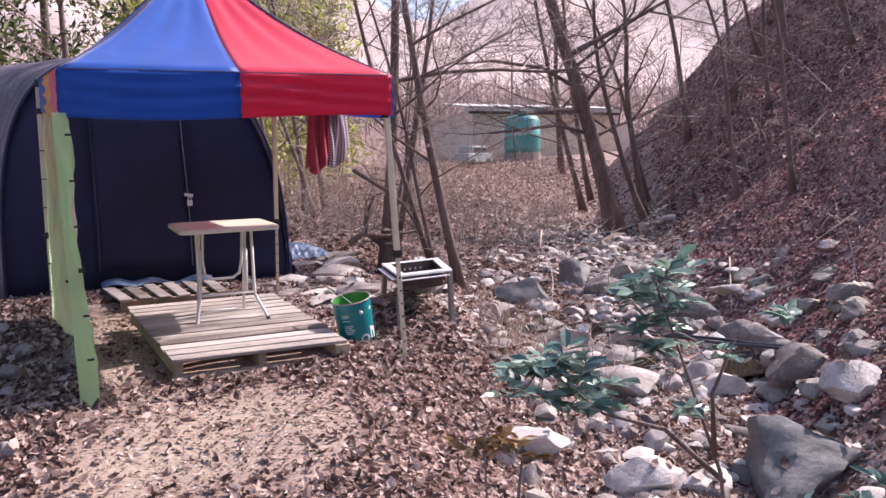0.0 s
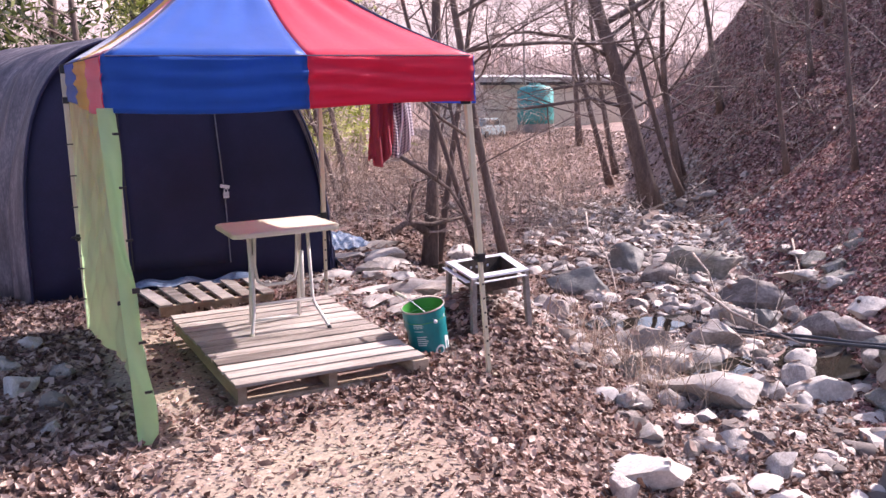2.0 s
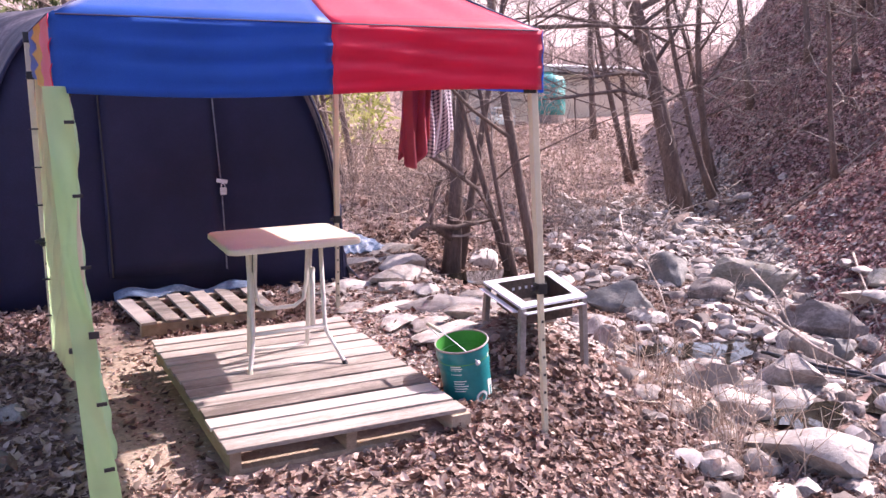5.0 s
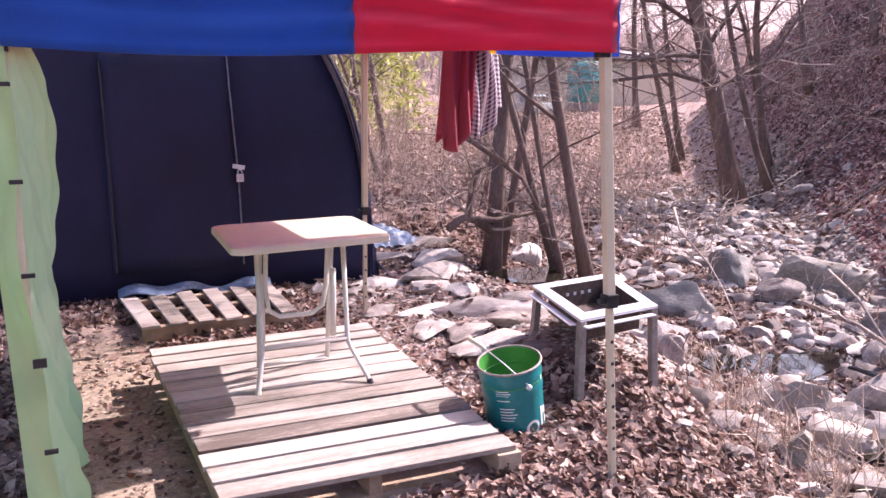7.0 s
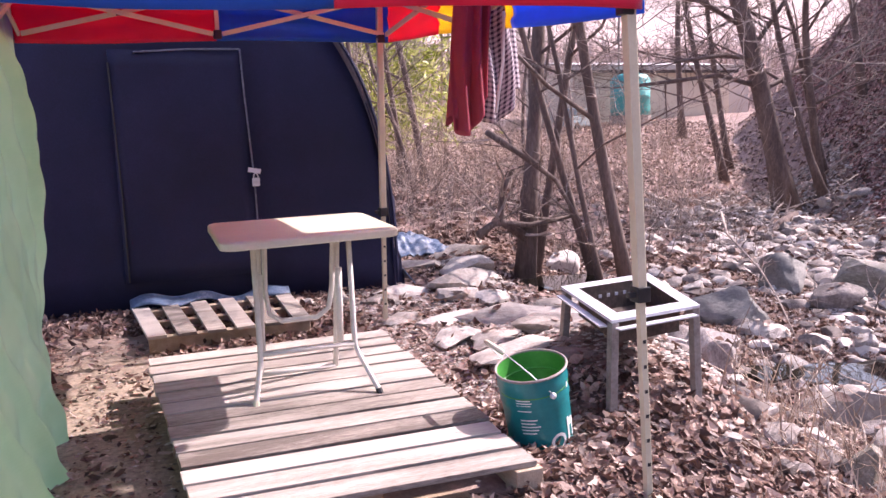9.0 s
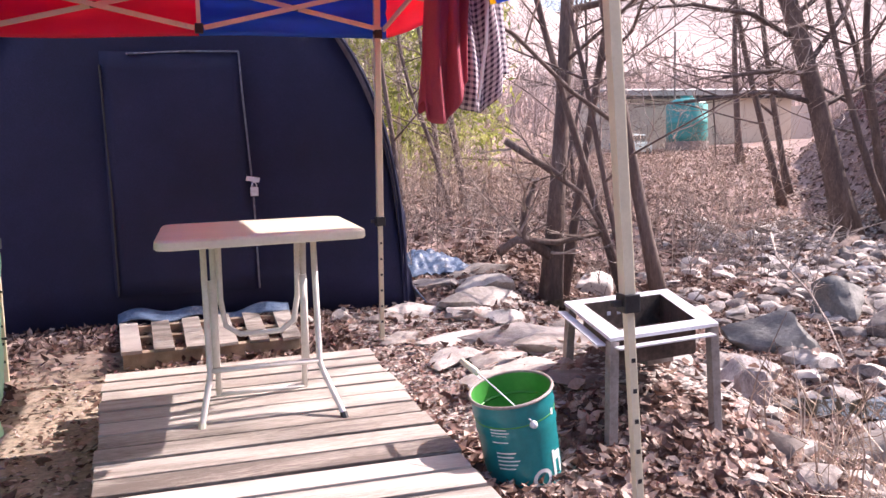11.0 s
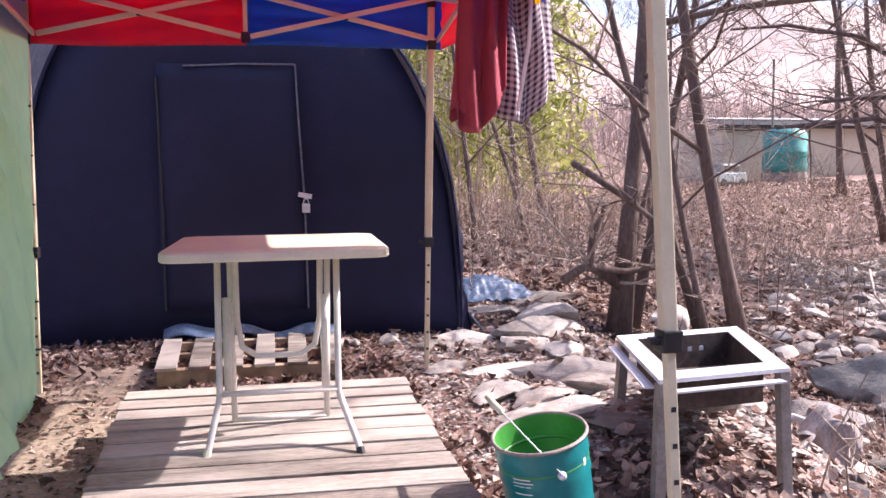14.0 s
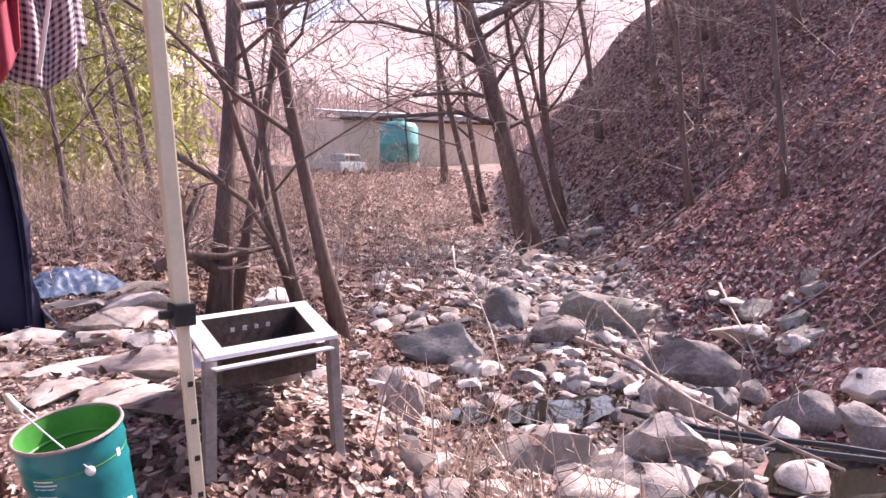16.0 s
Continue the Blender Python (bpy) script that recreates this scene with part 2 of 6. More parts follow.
# ---- mesh helpers ----
class Build:
    """Collects vertices and faces for one mesh."""

    def __init__(self):
        self.v, self.f, self.uv = [], [], None

    def box(self, x0, y0, z0, x1, y1, z1, m=None):
        n = len(self.v)
        pts = [Vector((x, y, z)) for z in (z0, z1) for y in (y0, y1) for x in (x0, x1)]
        self.v += [tuple(m @ p) if m else tuple(p) for p in pts]
        self.f += [tuple(n + k for k in q) for q in ((0, 2, 3, 1), (4, 5, 7, 6), (0, 1, 5, 4), (2, 6, 7, 3), (0, 4, 6, 2), (1, 3, 7, 5))]
        return self

    def beam(self, a, b, w, h, up=(0, 0, 1)):
        a, b = Vector(a), Vector(b)
        d = (b - a).normalized()
        s = d.cross(Vector(up))
        s = s.normalized() if s.length > 1e-4 else Vector((1, 0, 0))
        u = s.cross(d)
        n = len(self.v)
        for p in (a, b):
            for i, j in ((-1, -1), (1, -1), (1, 1), (-1, 1)):
                self.v.append(tuple(p + s * w / 2 * i + u * h / 2 * j))
        self.f += [tuple(n + k for k in q) for q in ((3, 2, 1, 0), (4, 5, 6, 7), (0, 1, 5, 4), (1, 2, 6, 5), (2, 3, 7, 6), (3, 0, 4, 7))]
        return self

    def tube(self, pts, radii, sides=8, caps=True):
        pts = [Vector(p) for p in pts]
        n0 = len(self.v)
        ref = Vector((0.31, 0.87, 0.39))
        for k, p in enumerate(pts):
            d = (pts[min(k + 1, len(pts) - 1)] - pts[max(k - 1, 0)]).normalized()
            s = d.cross(ref)
            if s.length < 0.1:
                s = d.cross(Vector((1, 0, 0)))
            s.normalize()
            u = d.cross(s)
            r = radii[k] if hasattr(radii, "__len__") else radii
            for j in range(sides):
                a = 2 * math.pi * j / sides
                self.v.append(tuple(p + (s * math.cos(a) + u * math.sin(a)) * r))
        for k in range(len(pts) - 1):
            for j in range(sides):
                a, c = n0 + k * sides, (j + 1) % sides
                self.f.append((a + j, a + c, a + sides + c, a + sides + j))
        if caps:
            self.f.append(tuple(n0 + j for j in reversed(range(sides))))
            self.f.append(tuple(n0 + (len(pts) - 1) * sides + j for j in range(sides)))
        return self

    def lathe(self, profile, sides=32, m=None):
        n0 = len(self.v)
        for r, z in profile:
            for j in range(sides):
                a = 2 * math.pi * j / sides
                p = Vector((r * math.cos(a), r * math.sin(a), z))
                self.v.append(tuple(m @ p) if m else tuple(p))
        for k in range(len(profile) - 1):
            for j in range(sides):
                a, c = n0 + k * sides, (j + 1) % sides
                self.f.append((a + j, a + c, a + sides + c, a + sides + j))
        return self

    def sheet(self, fn, nu, nv, uv=None):
        """A surface fn(s, t), s and t from 0 to 1."""
        n0 = len(self.v)
        for i in range(nu + 1):
            for j in range(nv + 1):
                self.v.append(tuple(fn(i / nu, j / nv)))
        for i in range(nu):
            for j in range(nv):
                a = n0 + i * (nv + 1) + j
                self.f.append((a, a + nv + 1, a + nv + 2, a + 1))
        if uv:
            self.uv = [(i / nu * uv[0], j / nv * uv[1]) for i in range(nu + 1) for j in range(nv + 1)]
        return self


def mesh_of(bld, mat, smooth=False, bevel=0.0, name="mesh"):
    me = bpy.data.meshes.new(name)
    me.from_pydata(bld.v, [], bld.f)
    me.materials.append(mat)
    if bld.uv:
        layer = me.uv_layers.new(name="uv")
        for lp in me.loops:
            layer.data[lp.index].uv = bld.uv[lp.vertex_index]
    if bevel:
        bm = bmesh.new()
        bm.from_mesh(me)
        bmesh.ops.bevel(bm, geom=list(bm.edges), offset=bevel, segments=2, affect="EDGES", profile=0.6)
        bm.to_mesh(me)
        bm.free()
    if smooth:
        me.polygons.foreach_set("use_smooth", [True] * len(me.polygons))
    me.update()
    return me


def part(name, bld, mat, parent=None, label="", smooth=False, bevel=0.0, thick=0.0):
    ob = new(name, mesh_of(bld, mat, smooth, bevel, name))
    ob.parent = parent
    if label:
        tagged(ob, label)
    if thick:
        sol = ob.modifiers.new("thickness", "SOLIDIFY")
        sol.thickness, sol.offset = thick, 0
    return ob


def thing(name, place, label, category, group="", turn=0.0, tilt=0.0, lean=0.0):
    ob = new(name)
    ob.empty_display_size = 0.1
    ob.matrix_basis = pose(*place, tilt, lean, turn)
    return tagged(ob, label, category, group)


# ---- the ground ----
A, R0, O = np.array((0.656, 0.755)), np.array((0.755, -0.656)), np.array((4.2, 6.2))


def smooth_step(a, b, x):
    t = np.clip((x - a) / (b - a), 0, 1)
    return t * t * (3 - 2 * t)


def wobble(x, y, f, seed):
    return (np.sin(x * f + 1.3 * seed + 1.7 * np.sin(y * f * 0.7 + seed)) + np.sin(y * f * 1.13 + 2.1 * seed + 1.3 * np.sin(x * f * 0.6))) / 2


def ground_z(x, y):
    x, y = np.asarray(x, float), np.asarray(y, float)
    u = (x - O[0]) * A[0] + (y - O[1]) * A[1]
    v = (x - O[0]) * R0[0] + (y - O[1]) * R0[1]
    v = v - 0.5 * np.maximum(0, 0.8 - u) - 0.25 * np.maximum(0, 0.2 - u)
    bank = 0.04 * (np.clip(y, 2.5, 14) - 7.9)
    far = np.maximum(0, u - 15)
    floor = bank * (1 - smooth_step(14, 24, u)) + 0.09 * np.minimum(far, 26) * 0.75
    edge = 0.45 * np.clip(u - 2.2, 0, 4.5)
    bed = -0.42 * smooth_step(-0.9 - edge, 0.7 - edge, v) * (1 - smooth_step(15, 24, u)) - 0.1 * smooth_step(0.9, 1.5, v) * (1 - smooth_step(8, 16, u))
    foot = np.maximum(2.1 - 0.09 * u, 0.2) + 0.25 * wobble(x, y, 0.9, 3)
    hill = np.maximum(0, v - foot)
    rise = 0.78 * hill + 0.40 * smooth_step(11, 18, u) * np.minimum(hill, 4) + np.minimum(hill, 1.5) * (0.11 * wobble(x, y, 1.7, 5) + 0.06 * wobble(x, y, 3.9, 6) + 0.03 * wobble(x, y, 8.1, 2))
    rise = np.minimum(rise, 17 + 0.2 * hill) * (1 - smooth_step(20, 42, u - 0.5 * hill))
    dist = np.hypot(x - O[0], y - O[1])
    az = np.degrees(np.arctan2(x - O[0], y - O[1]))
    ridge = np.maximum(0, dist - 48) * (0.10 + 0.05 * smooth_step(14, 34, az)) * (1 - smooth_step(150, 260, dist))
    left = np.maximum(0, -v - 9) * 0.10 * smooth_step(5, 14, y)
    rough = 0.02 * wobble(x, y, 3.1, 1) + 0.012 * wobble(x, y, 7.3, 4)
    mound = 0.23 * np.exp(-((x - 5.65) / 0.75) ** 2 - ((y - 9.0) / 0.72) ** 2)
    z = floor + bed + mound + rise + ridge + np.minimum(left, 4) + rough
    for bx, by, ba, bb, level in ((6.55, 11.35, 0.62, 0.50, -0.05), (7.50, 9.40, 0.62, 0.46, -0.42)):
        basin = np.exp(-(((x - bx) / ba) ** 2 + ((y - by) / bb) ** 2) ** 2)
        z = z * (1 - basin) + level * basin
    return z


def gz(x, y):
    return float(ground_z(x, y))


def spaced(lo, hi, mid, step, grow):
    out = [mid]
    s, p = step, mid
    while p < hi:
        p += s
        out.append(p)
        if p > mid + 9:
            s *= grow
    s, p = step, mid
    low = []
    while p > lo:
        p -= s
        low.append(p)
        if p < mid - 9:
            s *= grow
    return np.array(low[::-1] + out)


gx, gy = spaced(-600, 700, 5.5, 0.13, 1.06), spaced(-500, 800, 9.0, 0.13, 1.06)
XX, YY = np.meshgrid(gx, gy, indexing="ij")
ZZ = ground_z(XX, YY)
g = Build()
g.v = np.stack((XX, YY, ZZ), -1).reshape(-1, 3).tolist()
nx, ny = len(gx), len(gy)
idx = np.arange(nx * ny).reshape(nx, ny)
g.f = np.stack((idx[:-1, :-1], idx[1:, :-1], idx[1:, 1:], idx[:-1, 1:]), -1).reshape(-1, 4).tolist()


def trodden(x, y):
    """How far the soil is worn bare: the path before the canopy and the strip beside the pallet."""
    path = np.exp(-((y - 7.2 - 0.12 * (x - 3)) / 0.85) ** 2) * (1 - smooth_step(3.7, 4.5, x)) * (0.35 + 0.65 * smooth_step(2.5, 2.95, x))
    strip = smooth_step(2.8, 2.95, x) * (1 - smooth_step(3.3, 3.5, x)) * smooth_step(7.2, 7.8, y) * (1 - smooth_step(10.5, 11.1, y))
    return np.clip(np.maximum(path, strip) * (0.95 + 0.35 * wobble(x, y, 2.3, 2) + 0.15 * wobble(x, y, 6.1, 9)), 0, 1)


ground = part("ground", g, SOIL, smooth=True)
ground.data.attributes.new("trodden", "FLOAT", "POINT").data.foreach_set("value", trodden(XX, YY).reshape(-1).astype(np.float32))
tagged(ground, "brown valley ground of soil and leaf litter, rising to a steep bank", "ground", kind="structure")

rng = np.random.default_rng(7)


def scatter_leaves(name, xs, ys, size, mat, label, lift=0.012, stand=0.5, folded=False):
    """Curled dry leaves lying on the ground, as one mesh."""
    n = len(xs)
    e = 0.05
    zs = ground_z(xs, ys)
    nxg, nyg = -(ground_z(xs + e, ys) - zs) / e, -(ground_z(xs, ys + e) - zs) / e
    nn = np.stack((nxg, nyg, np.ones(n)), -1) + rng.normal(0, stand, (n, 3)) * (1, 1, 0.2)
    nn /= np.linalg.norm(nn, axis=1)[:, None]
    t1 = np.cross(nn, rng.normal(0, 1, (n, 3)))
    t1 /= np.linalg.norm(t1, axis=1)[:, None]
    t2 = np.cross(nn, t1)
    sz = size * rng.uniform(0.55, 1.35, n)
    c = np.stack((xs, ys, zs + lift + 0.25 * sz * stand), -1)
    if folded:
        shape = [(-0.5, 0.0, 0.0), (0.05, -0.34, 0.16), (0.55, 0.0, 0.05), (0.0, 0.32, 0.18)]
        tris = ((0, 1, 2), (0, 2, 3))
    else:
        shape = [(-0.5, 0.0, 0.16), (-0.16, -0.30, 0.10), (0.20, -0.22, 0.14), (0.58, 0.0, 0.20), (0.24, 0.26, 0.12), (-0.18, 0.28, 0.09), (0.0, 0.0, -0.05)]
        tris = ((0, 1, 6), (1, 2, 6), (2, 3, 6), (3, 4, 6), (4, 5, 6), (5, 0, 6))
    curl = rng.uniform(-0.6, 2.2, n)
    vs = []
    for a, bb, h in shape:
        wide = rng.uniform(0.5, 1.3, n)
        vs.append(c + (t1 * (a * sz)[:, None]) + (t2 * (bb * sz * wide)[:, None]) + nn * (h * sz * curl)[:, None])
    V = np.stack(vs, 1).reshape(-1, 3)
    base = np.arange(n)[:, None] * len(shape)
    F = np.concatenate([base + np.array(q) for q in tris], 0)
    bl = Build()
    bl.v, bl.f = V.tolist(), F.tolist()
    return tagged(part(name, bl, mat), label, "leaves", kind="stuff")



# ---- the pop-up canopy ----
CX0, CX1, CY0, CY1 = 2.87, 4.74, 7.93, 10.25
VB, VT, APEX = 1.55, 1.80, 2.74
CXM, CYM = (CX0 + CX1) / 2, (CY0 + CY1) / 2


def rise_right(x, y):
    """The frame stands a little higher at its far right."""
    return 0.03 * (x - CX0) / (CX1 - CX0) + 0.17 * (y - CY0) / (CY1 - CY0)


def canopy():
    top = thing("pop_up_canopy", (CX0, CY0, gz(CX0, CY0)), "blue, red and yellow pop-up canopy on cream steel legs", "canopy")
    inv = top.matrix_basis.inverted()

    def p(name, bl, mat, parent=top, **kw):
        bl.v = [tuple(inv @ Vector(q)) for q in bl.v]
        return part(name, bl, mat, parent, **kw)

    corners = [(CX0 + 0.01, CY0 + 0.012), (CX1 - 0.02, CY0 + 0.012), (CX1 - 0.04, CY1), (CX0 - 0.03, CY1)]
    for k, (x, y) in enumerate(corners):
        g0 = gz(x, y) - 0.01
        zt = VT + rise_right(x, y) - 0.03
        lean = (0.0, 0.105, -0.035, 0.0)[k]

        def at(z, x=x, g0=g0, zt=zt, lean=lean):
            return x + lean * (zt - z) / (zt - g0)
        leg = p("leg", Build().beam((at(g0), y, g0), (at(zt - 0.02), y, zt - 0.02), 0.024, 0.024, (0, 1, 0)), CREAM, bevel=0.003, label="cream steel telescopic leg")
        z1 = 0.68 + rise_right(x, y) * 0.5
        p("upper_tube", Build().beam((at(z1), y, z1), (at(zt), y, zt), 0.034, 0.034, (0, 1, 0)), CREAM, leg, bevel=0.004)
        c = at(z1)
        p("clamp", Build().box(c - 0.024, y - 0.026, z1 - 0.025, c + 0.024, y + 0.024, z1 + 0.025).box(c - 0.05, y - 0.012, z1 - 0.008, c - 0.02, y + 0.008, z1 + 0.01), BLACK, leg, bevel=0.004, label="black plastic height clamp")
        for h in range(6):
            z = g0 + 0.12 + 0.085 * h
            p("hole", Build().box(at(z) - 0.006, y - 0.0135, z, at(z) + 0.006, y - 0.0118, z + 0.012), BLACK, leg)
        p("foot_plate", Build().box(at(g0) - 0.035, y - 0.035, g0, at(g0) + 0.035, y + 0.035, g0 + 0.012), CREAM, leg, bevel=0.003)
        for za, zb in ((zt - 0.235, zt - 0.19), (zt - 0.03, zt + 0.03)):
            p("corner_joint", Build().box(x - 0.021, y - 0.021, za, x + 0.021, y + 0.021, zb), BLACK, bevel=0.004, label="black corner bracket")

    # valance panels: start, end, colour
    def lerp(a, b, t):
        return a + (b - a) * t

    sides = [((CX0, CY0), (CX1, CY0), [(0, 0.5, BLUE, "blue"), (0.5, 1, RED, "red")]),
             ((CX1, CY0), (CX1, CY1), [(0, 0.36, BLUE, "blue"), (0.36, 0.68, YELLOW, "yellow"), (0.68, 1, RED, "red")]),
             ((CX1, CY1), (CX0, CY1), [(0, 0.5, BLUE, "blue"), (0.5, 1, RED, "red")]),
             ((CX0, CY1), (CX0, CY0), [(0, 0.36, BLUE, "blue"), (0.36, 0.68, YELLOW, "yellow"), (0.68, 1, RED, "red")])]
    for k, (a, b, cols) in enumerate(sides):
        dx, dy = b[0] - a[0], b[1] - a[1]
        ln = math.hypot(dx, dy)
        nx_, ny_ = dy / ln, -dx / ln
        for s0, s1, mat, cname in cols:
            def val(s, t, s0=s0, s1=s1):
                q = lerp(s0, s1, s)
                wide = (q - 0.5) * (1 + 0.046 / ln) + 0.5
                x, y = a[0] + dx * wide, a[1] + dy * wide
                fold = 0.006 * math.sin(q * 23 + k) * (1 - t) + (0.011 * math.sin(t * 19 + q * 6 + 1.5 * math.sin(q * 9) + k) + 0.005 * math.sin(t * 41 - q * 17)) * math.sin(math.pi * t) ** 0.5 * (0.4 + 0.6 * math.sin(math.pi * q)) + 0.02
                sag = 0.012 * math.sin(q * math.pi * 2 + k) * (1 - t)
                z = lerp(VB, VT, t) + rise_right(x, y) - sag - 0.012 * math.sin(math.pi * q) * (1 - t)
                return (x + nx_ * fold, y + ny_ * fold, z)
            p("valance", Build().sheet(val, 26, 10), mat, label=cname + " polyester valance panel", smooth=True, thick=0.003)

            def roof(s, t, s0=s0, s1=s1):
                q = lerp(s0, s1, s)
                wide = (q - 0.5) * (1 + 0.04 / ln) + 0.5
                x, y = a[0] + dx * wide + nx_ * 0.02, a[1] + dy * wide + ny_ * 0.02
                z0 = VT + rise_right(x, y)
                sag = 0.085 * math.sin(math.pi * t) * (1 + 0.25 * math.sin(math.pi * q))
                cx, cy = CXM, CYM
                return (lerp(x, cx, t), lerp(y, cy, t), lerp(z0, APEX, t) - sag - 0.008 * math.sin(q * 40) * math.sin(math.pi * t))
            p("roof_panel", Build().sheet(roof, 16, 14), mat, label=cname + " polyester roof panel", smooth=True, thick=0.002)
        hem = []
        for i in range(25):
            x, y = a[0] + dx * i / 24 + nx_ * 0.021, a[1] + dy * i / 24 + ny_ * 0.021
            hem.append((x, y, VT + rise_right(x, y)))
        p("trim_tape", Build().tube(hem, 0.003, 5), NAVY)
        seam = [(lerp(a[0], CXM, t), lerp(a[1], CYM, t), lerp(VT + rise_right(*a), APEX, t) - 0.085 * math.sin(math.pi * t) + 0.004) for t in [i / 14 for i in range(15)]]
        p("seam", Build().tube(seam, 0.008, 5), NAVY)
        # scissor bars, two pairs a side, inside the valance
        ix, iy = -nx_ * 0.028, -ny_ * 0.028
        for h in range(2):
            for sgn in (0, 1):
                q0, q1 = h / 2 + 0.012, h / 2 + 0.488
                lo, hi = VB + 0.03, VB + 0.235
                za, zb = (lo, hi) if sgn == (h % 2) else (hi, lo)
                off = 0.5 + 0.9 * sgn
                pa = (a[0] + dx * q0 + ix * off, a[1] + dy * q0 + iy * off)
                pb = (a[0] + dx * q1 + ix * off, a[1] + dy * q1 + iy * off)
                p("scissor_bar", Build().beam((*pa, za + rise_right(*pa)), (*pb, zb + rise_right(*pb)), 0.012, 0.024), CREAM, bevel=0.002, label="cream steel scissor bar")
            qm = h / 2 + 0.25
            pm = (a[0] + dx * qm + ix, a[1] + dy * qm + iy)
            zc = (VB + 0.1325) + rise_right(*pm)
            p("pivot", Build().box(pm[0] - 0.015, pm[1] - 0.015, zc - 0.014, pm[0] + 0.015, pm[1] + 0.015, zc + 0.014), BLACK, bevel=0.003)
        pm = (CXM if k % 2 == 0 else a[0], CYM if k % 2 else a[1])
        pm = (pm[0] + ix, pm[1] + iy)
        zr = rise_right(*pm)
        for za in (0.005, 0.205):
            p("slider", Build().box(pm[0] - 0.02, pm[1] - 0.02, VB + za + zr, pm[0] + 0.02, pm[1] + 0.02, VB + za + 0.045 + zr), BLACK, bevel=0.004)
        p("truss_post", Build().beam((*pm, VB + 0.05 + zr), (*pm, VB + 0.205 + zr), 0.02, 0.02, (0, 1, 0)), CREAM)
    return top


canopy()


def vinyl_sheet():
    top = thing("plastic_sheet", (CX0, CY0, gz(CX0, CY0)), "translucent green plastic sheet tied to the canopy legs", "plastic sheet")
    inv = top.matrix_basis.inverted()
    y0, y1 = CY0 + 0.02, CY1 - 0.02

    def fn(s, t):
        y = y0 + (y1 - y0) * s
        low = gz(CX0, y) + 0.01
        z = low + (VB + 0.16 + rise_right(CX0, y) - low) * t
        bulge = 0.10 * math.sin(math.pi * s) * (1 - t) ** 0.7 + 0.03 * math.sin(math.pi * s)
        slack = math.sin(math.pi * s) ** 0.5 * min(1, (1 - t) * 6)
        fold = math.sin(46 * s + 31 * t + 2.0 * math.sin(3.1 * t + 4 * s))
        cross = math.sin(31 * s - 22 * t + 1.7 * math.sin(5 * s))
        gather = 0.55 + 0.45 * math.sin(5 * s + 7 * t)
        wr = slack * (0.075 * gather * max(0, fold) ** 2 + 0.007 * cross + 0.012 * math.sin(13 * s + 9 * t))
        return inv @ Vector((CX0 + 0.012 - 0.02 * s - 0.03 * s * (1 - t) + bulge * 0.6 * (1 - t ** 6) + wr + 0.03 * (1 - t) * (1 - s), y, z))
    part("sheet", Build().sheet(fn, 220, 110), SHEET, top, smooth=True)

    def flap(s, t):
        low = gz(CX0, CY0) + 0.005
        z = low + (VB + 0.02 - low) * t
        w = 0.10 + 0.022 * math.sin(6 * t + 1) + 0.012 * math.sin(17 * t) + 0.03 * max(0, 0.25 - t)
        return inv @ Vector((CX0 - 0.055 + 0.75 * w * s + 0.045 * (1 - t), CY0 - 0.022 - 0.022 * math.sin(math.pi * s) - 0.01 * math.sin(9 * t + 4 * s) - 0.006 * math.sin(31 * t + 5 * s), z))
    part("end_flap", Build().sheet(flap, 14, 60), SHEET, top, "green plastic wrapped round the leg", smooth=True)
    for k in range(6):
        z = 0.25 + 0.24 * k
        tie = Build()
        tie.box(CX0 - 0.005 + 0.05 * (1 - z / 1.6), CY0 - 0.055, z, CX0 + 0.025 + 0.055 * (1 - z / 1.6), CY0 - 0.045, z + 0.011 + 0.012 * (k == 2))
        tie.v = [tuple(inv @ Vector(q)) for q in tie.v]
        part("cable_tie", tie, BLACK, top)
    for k in range(6):
        z = 0.32 + 0.22 * k
        tie = Build().box(CX0 - 0.06, CY1 - 0.05, z, CX0 - 0.005, CY1 - 0.03, z + 0.008)
        tie.v = [tuple(inv @ Vector(q)) for q in tie.v]
        part("cable_tie", tie, BLACK, top)


vinyl_sheet()


